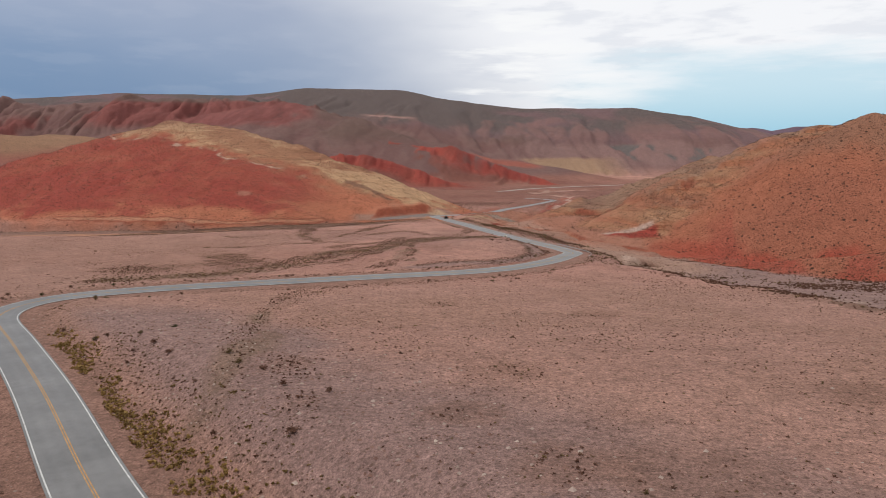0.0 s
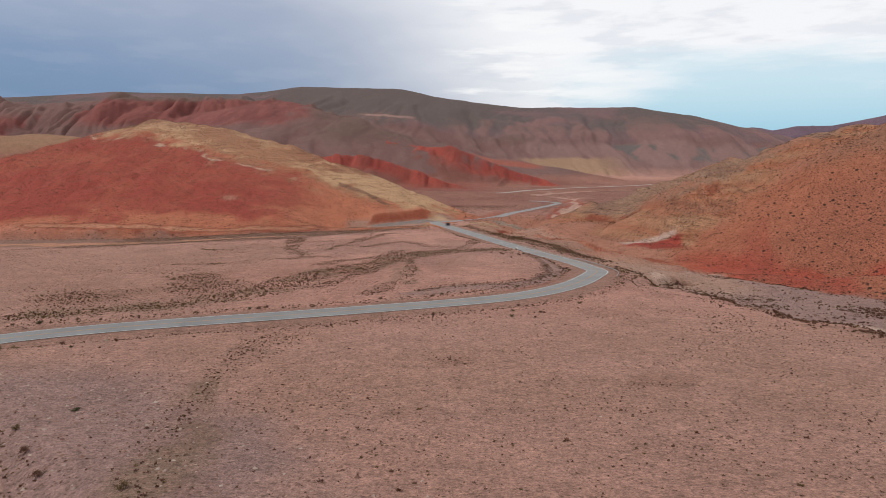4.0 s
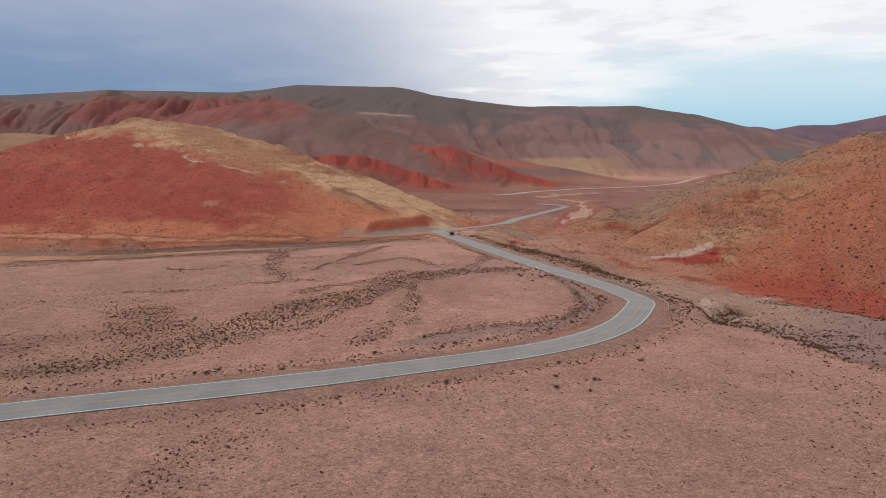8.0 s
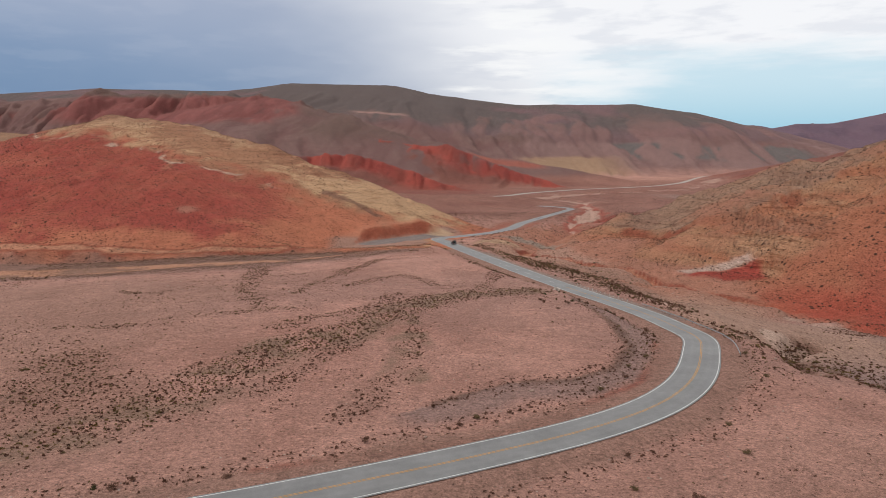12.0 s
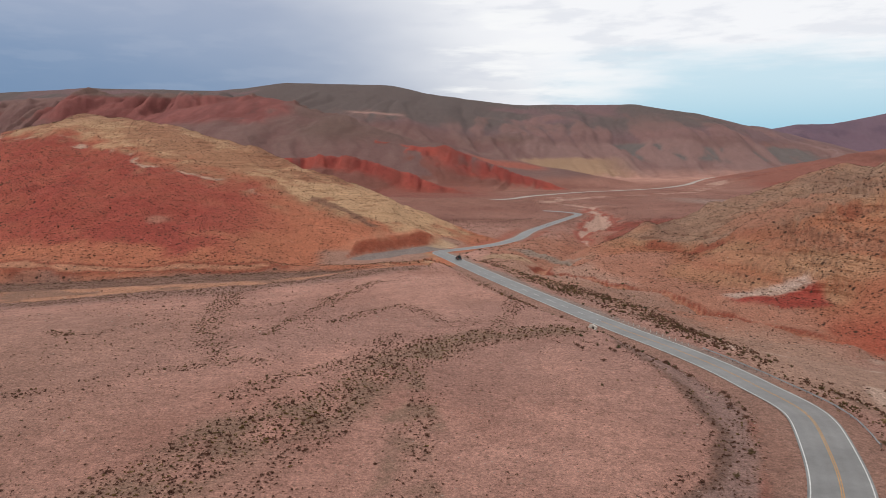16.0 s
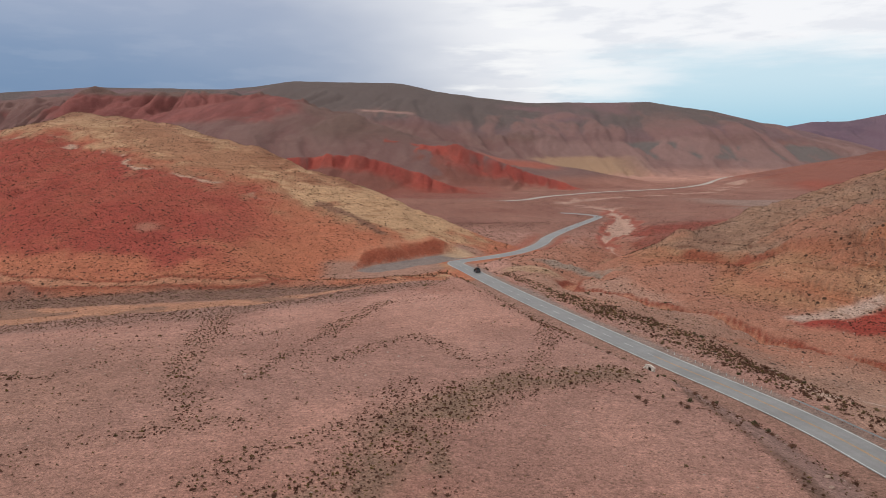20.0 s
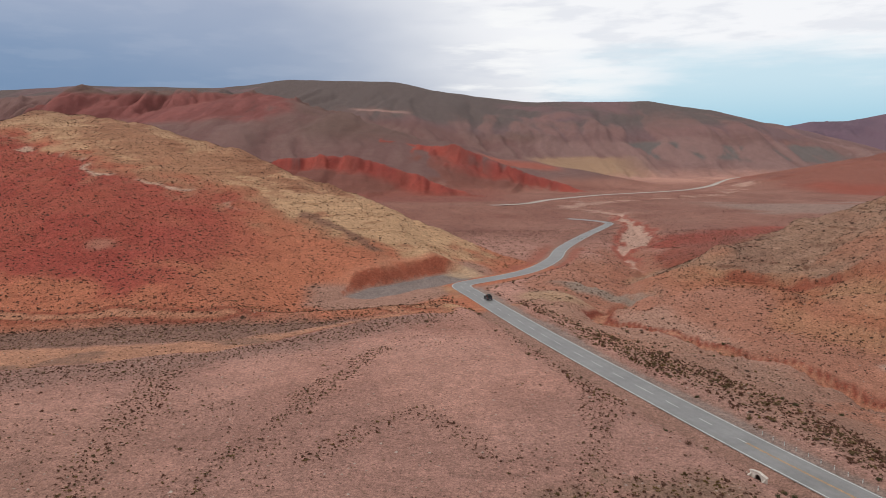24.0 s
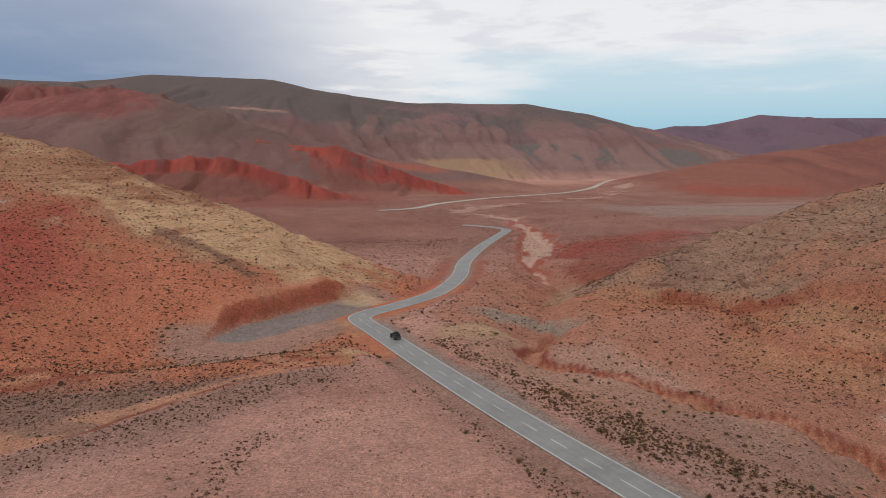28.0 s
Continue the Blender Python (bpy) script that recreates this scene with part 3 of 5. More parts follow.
    c = tint(c, (0.44, 0.27, 0.2), 0.8 * step(272, 295, y + 8 * n1) * (1 - step(345, 370, y)) * step(56, 64, x) * (1 - step(108, 125, x)) * (1 - step(300, 335, y) * step(95, 110, x)))
    c = tint(c, (0.17, 0.085, 0.06), 0.85 * (1 - step(2, 5, along(x, y, [(70, 258, 0), (73, 268, 0), (79, 284, 0), (90, 296, 0)])[0] + 2 * fractal(x, y, 7, 2, 29))))
    c = tint(c, (0.2, 0.088, 0.06), 0.85 * (1 - step(1.5, 4, np.abs(shore - 2.5))) * step(100, 125, y) * (1 - step(280, 300, y)) * step(-0.35, 0.1, fractal(x, y, 16, 2, 25)))
    c = tint(c, (0.215, 0.125, 0.09), 0.75 * (1 - step(4, 11, np.abs(shore - 3) + 4 * n2)) * step(95, 120, y) * (1 - step(285, 300, y)) * step(-0.3, 0.2, fractal(x, y, 9, 3, 28)))
    sand = (1 - step(4, 12, np.abs(shore - 9))) * (1 - step(280, 300, y)) + step(285, 305, y) * (1 - step(335, 365, y)) * (1 - step(100, 125, x)) * step(58, 64, x)
    c = tint(c, (0.58, 0.42, 0.34), 0.9 * sand * step(0.1, 0.4, n2 + 0.5 * n1))
    c = tint(c, (0.45, 0.262, 0.197), 0.85 * step(335, 360, y) * (1 - step(455, 475, y)) * (1 - step(14, 24, g + 5 * n2)) * step(9.5, 12, d) * (1 - step(60, 75, x)))
    cut = along(x + 2.5 * fractal(x, y, 14, 2, 31), y + 2.5 * fractal(x, y, 14, 2, 32), GULLY)[0]
    bank = step(330, 350, y) * (1 - step(470, 500, y))
    between = step(9, 14, d) * (1 - step(-2, 3, x - np.interp(y, [300, 346, 374, 400, 424, 450, 470], [120, 118, 90, 74, 57, 40, 36]))) * (x > np.interp(y, [300, 355, 419, 490], [52, 36, 14, -3]))
    c = tint(c, np.where((y < 410)[..., None], (0.35, 0.205, 0.155), (0.41, 0.225, 0.163)), 0.75 * between * bank * step(-0.4, 0.2, n2 + 0.5 * n1))
    # red bank, its colour darkened to stand in for the bank's shadow
    c = tint(c, (0.27, 0.066, 0.042), 0.95 * (1 - step(2.2, 3.8, cut + 1.0 * fractal(x, y, 8, 3, 26))) * bank)
    c = tint(c, (0.47, 0.215, 0.135), 0.95 * (1 - step(1.2, 2.0, cut)) * bank)
    c = tint(c, (0.36, 0.15, 0.1), 0.8 * (1 - step(10, 20, g + 5 * n2)) * step(500, 530, y) * (1 - step(640, 680, y)))
    sandy = np.interp(y, [585, 640, 700, 760, 830, 900, 1000], [1, 2, 4.5, 7.5, 4, 3, 3])
    c = tint(c, (0.33, 0.085, 0.06), 0.85 * (1 - step(4, 9, g - sandy + 7 * n1 + 4 * n2)) * step(590, 640, y) * (1 - step(900, 980, y)))
    c = tint(c, (0.52, 0.33, 0.26), 0.95 * (1 - step(-0.5, 1.5, g - sandy + 7 * n1 + 4 * n2)) * step(585, 610, y) * (1 - step(960, 1040, y)))
    c = tint(c, (0.47, 0.3, 0.19), 0.85 * (1 - step(10, 17, np.hypot(x - 24, (y - 474) * 1.3) + 6 * n2)) * step(8, 10, d))
    c = tint(c, (0.3, 0.24, 0.195), 0.85 * (1 - step(5, 15, np.hypot((x - 54) * 0.6, (y - 499) * 1.3) + 8 * n2)))
    # bench below the left hill: dark scrub gravel, sandy channel
    edge = y - np.interp(x, SCARP_X, SCARP_Y) + 3.5 * fractal(x, y, 22, 4, 5)
    west = 1 - step(-22, -8, x)
    bench = step(0, 4, edge) * west * (1 - step(65, 85, edge))
    c = tint(c, (0.275, 0.165, 0.135), 0.65 * (1 - step(12, 26, -edge + 6 * n2)) * step(-2, 2, -edge) * west)
    mark = y - np.interp(x, [-250, -170, -110, -72, -50, -30, -10], [424, 424, 424, 424, 438, 454, 462]) + 3 * n2
    c = tint(c, (0.48, 0.24, 0.148), 0.9 * bench * (1 - step(-2, 2, mark)))
    c = tint(c, (0.27, 0.155, 0.115), 0.8 * bench * (1 - step(-2, 2, mark)) * step(0.1, 0.4, fractal(x, y * 2, 18, 3, 123)))
    c = tint(c, (0.25, 0.142, 0.11), 0.9 * bench * step(-2, 2, mark) * (1 - step(450, 455, y + n2)))
    c = tint(c, (0.45, 0.185, 0.108), 0.9 * bench * step(450, 456, y + 2 * n2))
    c = tint(c, (0.27, 0.075, 0.045), 0.95 * (1 - step(1.4, 2.6, np.abs(edge - 2.5))) * west * step(-0.45, 0.0, fractal(x, y, 14, 3, 34)))
    # left hill: red flank, tan cap, orange foot
    left = left_hill(x, y)
    on = step(-5.5, -3.0, left - (z - 1.5)) * step(442, 462, y + 6 * n2) * (1 - step(60, 120, x))
    c = tint(c, (0.48, 0.17, 0.097), on)
    rim = z - np.interp(x, [-340, -296, -255, -237, -196, -163, -115, -86, -56, -40, -15], [66, 55, 58, 51, 46.5, 37, 26.5, 18, 10, 6, -2]) + 2.2 * n2 + 2.0 * n1
    red = step(0, 8, z + 5 * n2 + 4 * n1) * (1 - step(-125, -70, x + 16 * n1 + 10 * n2)) * (1 - step(-3, 4, rim))
    c = tint(c, (0.35, 0.076, 0.056), (0.9 + 0.2 * n1 + 0.2 * n2) * on * red)
    streak = fractal(rim * 1.3 + 1.5 * n2, x * 0.10, 8, 3, 104) + 0.3 * fractal(x, y, 7, 2, 117)
    c = tint(c, (0.4, 0.208, 0.122), 0.9 * on * step(-4, 6, rim + 5 * fractal(x, y, 9, 3, 109)))
    c = tint(c, (0.56, 0.345, 0.2), 0.9 * on * step(-2, 5, rim + 4 * fractal(x, y, 9, 3, 109)) * step(-0.25, 0.5, streak))
    c = tint(c, (0.30, 0.135, 0.08), 0.8 * on * step(0, 6, rim) * step(0.05, 0.4, -streak) * step(-150, -100, x))
    c = tint(c, (0.42, 0.24, 0.17), 0.45 * on * (1 - step(0, 5, np.hypot((x + 147) * 0.9, (y - 505) * 0.6) + 3 * n2)))
    c = tint(c, (0.58, 0.4, 0.3), 0.85 * on * (1 - step(0.3, 0.9, np.abs(rim + 1.2))) * step(-0.1, 0.2, n2 + 0.5 * n1) * (1 - step(-130, -100, x)))
    crop = along(x, y, OUTCROP)[0]
    c = tint(c, (0.235, 0.12, 0.082), 0.9 * on * (1 - step(1.2, 3.2, crop + 2.5 * fractal(x, y, 6, 3, 45))))
    # sandy creek along its foot
    creek = along(x, y, FOOT_WASH)[0] + 2.0 * fractal(x, y, 11, 3, 30)
    c = tint(c, (0.31, 0.09, 0.055), 0.9 * (1 - step(3.4, 4.6, creek)) * west)
    c = tint(c, (0.5, 0.235, 0.145), 0.95 * (1 - step(1.6, 2.6, creek)) * west)
    # gravel yard and the red bank above it
    d2, _, _, _ = along(x, y, PAD)
    d2 = d2 + 1.6 * fractal(x, y, 9, 3, 8)
    c = tint(c, (0.37, 0.22, 0.17), 0.85 * (1 - step(20, 28, d2 + 3 * n2)) * step(6, 9, d) * (1 - step(-2, 0, z)))
    c = tint(c, (0.245, 0.2, 0.185), 0.95 * (1 - step(6.5, 8.5, d2)))
    c = tint(c, (0.5, 0.2, 0.12), 0.8 * step(8.5, 9.5, d2) * (1 - step(15, 20, d2 + 3 * n2)) * step(-2, 0, z))
    c = tint(c, (0.38, 0.11, 0.065), 0.95 * step(8.2, 9.0, d2) * (1 - step(12, 15, d2 + 2 * n2)) * step(0.5, 1.0, slope))
    c = tint(c, (0.5, 0.34, 0.22), 0.85 * (1 - step(4, 9, np.hypot(x + 3, y - 533) + 3 * n2)) * step(6, 8, d))
    # right hill: tan, orange and red beds
    right = right_hill(x, y)
    on = step(-3, 3, right - (z - 2.5)) * step(60, 80, x + 6 * n2)
    c = tint(c, (0.42, 0.152, 0.088), on)
    beds = fractal((z * 2.2 + 0.12 * y + 5 * n1), x * 0.02, 9, 3, 105)
    tan = step(372, 412, y + 30 * n1)
    c = tint(c, (0.44, 0.185, 0.1), 0.8 * on * tan)
    c = tint(c, (0.31, 0.155, 0.1), 0.85 * on * (1 - tan) * step(30, 50, z + 10 * n1 + 6 * n2))
    c = tint(c, (0.46, 0.27, 0.16), 0.65 * on * step(0.05, 0.35, beds) * tan)
    c = tint(c, (0.35, 0.15, 0.095), 0.7 * on * step(0.15, 0.45, -beds) * tan)
    ledge, _, _, bank = along(x, y, LEDGE)
    ledge = ledge * bank + 4 * fractal(x, y, 20, 4, 53)
    cap = on * step(-1, 3, ledge) * step(395, 425, y)
    c = tint(c, (0.34, 0.208, 0.146), 0.9 * cap)
    c = tint(c, (0.3, 0.165, 0.12), 0.6 * cap * step(0.0, 0.4, fractal(x, y, 13, 3, 122) + 0.5 * n1))
    c = tint(c, (0.27, 0.155, 0.11), 0.6 * cap * step(0.25, 0.4, fractal((z * 3 + 0.25 * x), y * 0.03, 9, 2, 107)))
    lip = bedding(x, y, right)
    some = on * tan * step(-0.15, 0.25, fractal(x, y, 26, 3, 121))
    # ledge shadow lines painted into the bed colour, with paler lips above
    c = tint(c, (0.2, 0.1, 0.066), 0.7 * some * step(0.62, 0.68, lip) * (1 - step(0.8, 0.86, lip)))
    c = tint(c, (0.45, 0.29, 0.195), 0.4 * some * step(0.9, 0.95, lip))
    # red foot and orange face towards the stream bed
    face = (1 - step(340, 372, y + 14 * n1))
    c = tint(c, (0.36, 0.132, 0.082), 0.85 * on * (1 - step(26, 44, z + 9 * n1)) * face)
    c = tint(c, (0.39, 0.08, 0.052), 0.9 * on * (1 - step(-8, -1, z + 5 * n2 + 5 * n1)) * face)
    c = tint(c, (0.36, 0.088, 0.06), 0.7 * on * step(0.15, 0.5, fractal(x, y * 0.6 - 0.5 * x, 24, 3, 108)) * face * (1 - step(14, 26, z)))
    u, v = x - 108, 396 - y - 0.22 * (x - 108) + 3 * fractal(x, y, 12, 3, 52)
    here = (1 - step(12, 16, np.abs(u - 1) + 3 * n2))
    c = tint(c, (0.35, 0.06, 0.045), 0.95 * here * step(-1.5, 0, v) * (1 - step(6, 11, v + 3 * n2)))
    c = tint(c, (0.56, 0.4, 0.33), 0.9 * here * step(-9, -5, v) * (1 - step(-2, 0, v)) * step(-0.35, 0.1, n2 + n1))
    c = tint(c, (0.31, 0.09, 0.055), 0.9 * on * step(-6.0, -3.5, ledge) * (1 - step(0.0, 1.5, ledge)) * step(-0.35, 0.1, fractal(x, y, 16, 3, 118)) * step(92, 100, x) * step(405, 430, y) * (1 - step(150, 180, x)))
    c = tint(c, (0.4, 0.15, 0.09), 0.6 * on * step(-12, -4, ledge) * (1 - step(-4, -2.5, ledge)) * step(405, 430, y) * (1 - step(150, 180, x)))
    c = tint(c, (0.42, 0.17, 0.08), 0.75 * on * (1 - step(4, 12, np.hypot(x - 84, (y - 448) * 0.8) + 4 * n2)))
    # grey gravel shoulder along the straight, red cutting past the sharp bend
    east = x > np.interp(y, [300, 355, 419, 490, 510], [52, 36, 14, -3, -6])
    c = tint(c, (0.31, 0.235, 0.205), 0.8 * east * (1 - step(6.2, 8.0, d + n2)) * step(290, 310, y) * (1 - step(498, 512, y)))
    c = tint(c, (0.36, 0.115, 0.078), 0.8 * step(5.5, 7, d) * (1 - step(9, 14, d + 3 * n2)) * step(530, 555, y) * (1 - step(640, 680, y)))
    # red ground behind the nose of the right hill
    back = np.hypot((x - 150) / 60, (y - 640 - 0.9 * (x - 150)) / 70)
    c = tint(c, (0.26, 0.072, 0.05), 0.85 * (1 - step(0.7, 1.15, back + 0.35 * n1)) * step(8, 16, g))
    # valley floor beyond: rust red, sandy river, pale terraces
    far = step(600, 760, y)
    keep = c.copy()
    c = tint(c, (0.24, 0.104, 0.08), (0.75 + 0.25 * n1) * far * (1 - step(1500, 1800, y)))
    c = c + (keep - c) * ((1 - step(6, 11, g - sandy + 7 * n1 + 4 * n2)) * (1 - step(960, 1040, y)))[..., None]
    c = tint(c, (0.33, 0.08, 0.058), 0.85 * (1 - step(4, 34, along(x, y, [(98, 640, 0), (150, 690, 0), (250, 775, 0)])[0] + 14 * n1)) * step(12, 20, g))
    c = tint(c, (0.47, 0.29, 0.23), 0.85 * step(-0.3, 0.1, fractal(x * 0.3, y, 16, 3, 120)) * (1 - step(8, 24, along(x, y, [(172, 930, 0), (135, 1020, 0), (150, 1060, 0), (200, 1125, 0), (290, 1185, 0), (370, 1235, 0), (470, 1370, 0), (560, 1500, 0)])[0] + 14 * n2)))
    c = tint(c, (0.32, 0.215, 0.18), 0.85 * step(885, 930, y + 30 * n1) * (1 - step(1090, 1120, y)) * step(280, 340, x) * (1 - step(600, 740, x)) * step(-0.35, 0.0, fractal(x * 0.25, y, 60, 3, 114)))
    # far country
    big, mid = fractal(x, y, 420, 4, 110), fractal(x, y, 120, 4, 111)
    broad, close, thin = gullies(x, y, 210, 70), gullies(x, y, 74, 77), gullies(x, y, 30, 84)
    # relief measure; tints below use it to put light and shade into colour
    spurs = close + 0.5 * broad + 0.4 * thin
    k = step(1180, 1420, y + 0.12 * np.abs(x))
    high = step(-14, 0, z)
    c = tint(c, (0.175, 0.092, 0.084), k * high)
    # paler soil on the spurs, standing in for light on their backs
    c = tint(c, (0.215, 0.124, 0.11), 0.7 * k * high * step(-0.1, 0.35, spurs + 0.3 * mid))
    c = tint(c, (0.13, 0.085, 0.068), 0.6 * k * high * step(0.0, 0.5, big) * step(40, 90, z))
    on = step(-8, 4, hill(x, y, RED_HILL, 0.22, 0.20, 40) - z + 6) * step(1150, 1250, y) * (1 - step(1750, 1800, y)) * step(560, 640, x)
    c = tint(c, (0.225, 0.085, 0.064), 0.9 * on)
    # red hill: spurs lightened and furrows darkened as painted relief shading
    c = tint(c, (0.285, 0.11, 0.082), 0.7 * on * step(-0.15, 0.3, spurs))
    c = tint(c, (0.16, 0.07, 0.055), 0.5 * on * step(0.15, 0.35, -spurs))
    c = tint(c, (0.31, 0.085, 0.06), 0.8 * on * (1 - step(-14, -6, z + 4 * mid)) * step(-0.2, 0.3, mid))
    behind = step(820, 880, y) * (1 - step(1150, 1250, y)) * (1 - step(-250, -200, x))
    c = tint(c, (0.33, 0.19, 0.115), 0.85 * behind * step(30, 55, z + 12 * mid))
    c = tint(c, (0.3, 0.08, 0.055), 0.85 * behind * (1 - step(30, 50, z + 12 * mid)) * step(-10, 0, z))
    # red clay faces under the brown dome, with grey-brown scree fanning out below
    floor = step(-19, -15, z)
    for crest, drop, steep, apron, seed, wide, x1 in ((CLIFFS, 15, 26, 0.16, 88, 60, 70), (RED_SHOULDER, 15, 28, 0.2, 92, 70, 220)):
        top, down = scarp(x, y, crest, drop, steep, apron, seed)
        here = step(-6, -1.5, top - z) * step(1150, 1190, y) * (1 - step(1640, 1680, y)) * (1 - step(x1, x1 + 30, x)) * step(-480, -420, x)
        c = tint(c, (0.2, 0.075, 0.058), 0.85 * here * step(0, 30, down) * floor)
        red = here * step(-8, 0, down + 6 * thin) * (1 - step(wide * 0.2, wide, down + 30 * mid + 24 * close + 14 * thin))
        red = red * step(-0.45, 0.0, mid + 0.7 * thin + 0.15)
        c = tint(c, (0.29, 0.058, 0.046), 0.92 * red)
        # painted modelling of the clay: bright lit ribs, dark shaded furrows
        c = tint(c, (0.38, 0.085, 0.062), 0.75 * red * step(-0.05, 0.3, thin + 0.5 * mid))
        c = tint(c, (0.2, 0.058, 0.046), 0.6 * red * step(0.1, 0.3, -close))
    c = tint(c, (0.42, 0.1, 0.06), 0.6 * step(40, 90, x) * (1 - step(200, 240, x)) * step(1380, 1400, y) * (1 - step(1540, 1600, y)) * step(-0.1, 0.3, mid) * step(0, 10, z))
    c = tint(c, (0.25, 0.078, 0.06), 0.7 * step(1080, 1160, y + 30 * mid) * (1 - step(1330, 1400, y)) * step(-330, -220, x) * (1 - step(30, 150, x)) * (1 - floor))
    # the gullied red spur left of the dome
    scar = step(86, 118, z + 24 * mid) * (1 - step(176, 190, z + 10 * close)) * step(-1050, -900, x + 60 * mid) * (1 - step(-390, -330, x + 30 * mid)) * step(1600, 1680, y) * (1 - step(2120, 2200, y))
    scar = np.maximum(scar, step(40, 70, z + 20 * mid) * (1 - step(120, 150, z)) * step(-1500, -1300, x) * (1 - step(-900, -800, x)) * step(0.0, 0.4, mid + 0.4 * big) * step(1500, 1600, y) * (1 - step(2120, 2200, y)))
    c = tint(c, (0.21, 0.06, 0.054), 0.8 * scar * step(-0.45, -0.05, mid + 0.8 * close + 0.35))
    # light ribs and dark gullies: shading of the spur put into its colour
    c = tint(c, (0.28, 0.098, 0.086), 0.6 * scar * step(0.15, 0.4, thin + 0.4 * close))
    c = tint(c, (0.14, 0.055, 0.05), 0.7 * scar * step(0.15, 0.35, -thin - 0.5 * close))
    # the highest range: olive brown backs, mauve flanks, pink and grey beds at its foot
    deep = step(2120, 2280, y + 80 * big)
    c = tint(c, (0.185, 0.112, 0.116), 0.9 * deep * step(30, 70, z + 25 * mid))
    c = tint(c, (0.122, 0.097, 0.09), 0.85 * deep * step(70, 130, z) * step(-0.25, 0.25, big + 0.4 * mid - 0.0004 * x))
    # pinkish soil on the spurs, also lightening them in place of sunlight
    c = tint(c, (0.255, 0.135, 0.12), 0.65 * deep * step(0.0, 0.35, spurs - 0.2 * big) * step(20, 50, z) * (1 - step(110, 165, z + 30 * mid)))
    c = tint(c, (0.38, 0.225, 0.19), 0.85 * (1 - step(1.5, 5, np.abs(z - 153 + 0.08 * (x + 190) + 5 * close))) * step(-290, -250, x + 40 * mid) * (1 - step(-140, -70, x + 50 * mid)) * step(2100, 2150, y) * (1 - step(2400, 2500, y)))
    foot = step(1850, 2050, y) * step(80, 300, x) * (1 - step(1250, 1500, x))
    low = foot * (1 - step(44, 66, z + 14 * mid - 20 * close))
    c = tint(c, (0.215, 0.122, 0.112), 0.85 * low)
    # foot beds: pale spurs and red-brown furrows, relief shading in the colour
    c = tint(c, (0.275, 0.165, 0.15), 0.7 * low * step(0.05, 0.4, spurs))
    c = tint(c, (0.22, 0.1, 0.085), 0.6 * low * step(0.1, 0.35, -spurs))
    grey = step(2030, 2070, y) * step(470, 530, x + 20 * mid) * (1 - step(1120, 1220, x)) * (1 - step(50, 60, z + 0.03 * (x - 600) + 10 * mid)) * step(10, 20, z + 0.02 * (x - 600) + 8 * mid)
    c = tint(c, (0.15, 0.128, 0.122), 0.92 * grey * step(-0.15, 0.05, 0.4 - spurs + 0.5 * fractal(x, y, 170, 2, 113)))
    c = tint(c, (0.37, 0.23, 0.145), 0.9 * step(1880, 1930, y + 20 * mid) * (1 - step(2060, 2110, y)) * step(200, 270, x + 0.5 * z) * (1 - step(430, 560, x)) * (1 - step(14, 24, z - 8 * close)))
    # farthest range: purple of the hazy air put into its base colour
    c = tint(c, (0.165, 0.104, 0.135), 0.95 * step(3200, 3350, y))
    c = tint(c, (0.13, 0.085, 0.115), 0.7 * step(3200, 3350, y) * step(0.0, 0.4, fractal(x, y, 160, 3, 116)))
    speckle = 0.55 * step(420, 480, y) * (1 - step(1150, 1500, y)) * (1 + 0.3 * n1)
    speckle = np.maximum(speckle, 0.55 * bench * step(-2, 2, mark))
    speckle = np.maximum(speckle, 0.6 * between * step(330, 350, y))
    speckle = np.maximum(speckle, (0.85 - 0.45 * step(-2, 4, rim)) * step(-5.5, -3.0, left_hill(x, y) - (z - 1.5)) * step(442, 462, y) * (1 - step(60, 120, x)))
    speckle = np.maximum(speckle, (0.8 + 0.3 * n2) * step(-3, 3, right - (z - 2.5)) * step(60, 80, x))
    speckle = speckle * step(7.5, 10, d) * step(14, 17, d2) * step(3, 5, cut) * (1 - step(1300, 1700, y))
    strata = np.maximum(0.9 * step(-3, 3, right - (z - 2.5)) * step(60, 80, x) * step(365, 410, y + 20 * n1) * step(-0.5, 0.2, n1 + n2), 0.6 * step(0, 6, rim) * step(-5.5, -3.0, left_hill(x, y) - (z - 1.5)) * step(442, 462, y) * (1 - step(60, 120, x)))
    return np.clip(c, 0.02, 0.9), np.clip(speckle, 0, 1), np.clip(strata, 0, 1)


# the pale line of the far road and the sandy river bed beside it are part of the far valley floor
# one sheet that widens with the distance: columns fan out over rows of growing depth
FAN = spaced([-3.2, -1.1, -0.72, -0.66, 0.9, 0.98, 1.4, 3.2], [0.2, 0.03, 0.006, 0.0023, 0.0023, 0.006, 0.03, 0.2])
GY = spaced([-220, 20, 50, 480, 900, 1250, 2900, 3600, 4900], [16, 4, 1.25, 1.3, 3.0, 5.2, 8.5, 40, 60])


def reach(y):
    """How many metres one unit of the fan spans at a depth."""
    return np.hypot(220, np.maximum(y, -120) + 120)


fan, gy = np.meshgrid(FAN, GY)
gx = fan * reach(gy)
gz = land(gx, gy)
d_x = np.gradient(gz, axis=1) / np.gradient(gx, axis=1)
d_y = np.gradient(gz, GY, axis=0) - d_x * np.gradient(gx, GY, axis=0)
ground = mesh_object("ground", np.stack([gx, gy, gz], -1).reshape(-1, 3), grid_faces(len(FAN), len(GY)), soil)
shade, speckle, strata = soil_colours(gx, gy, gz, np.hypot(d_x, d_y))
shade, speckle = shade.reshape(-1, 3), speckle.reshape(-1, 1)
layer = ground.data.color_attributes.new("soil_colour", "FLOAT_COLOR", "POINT")
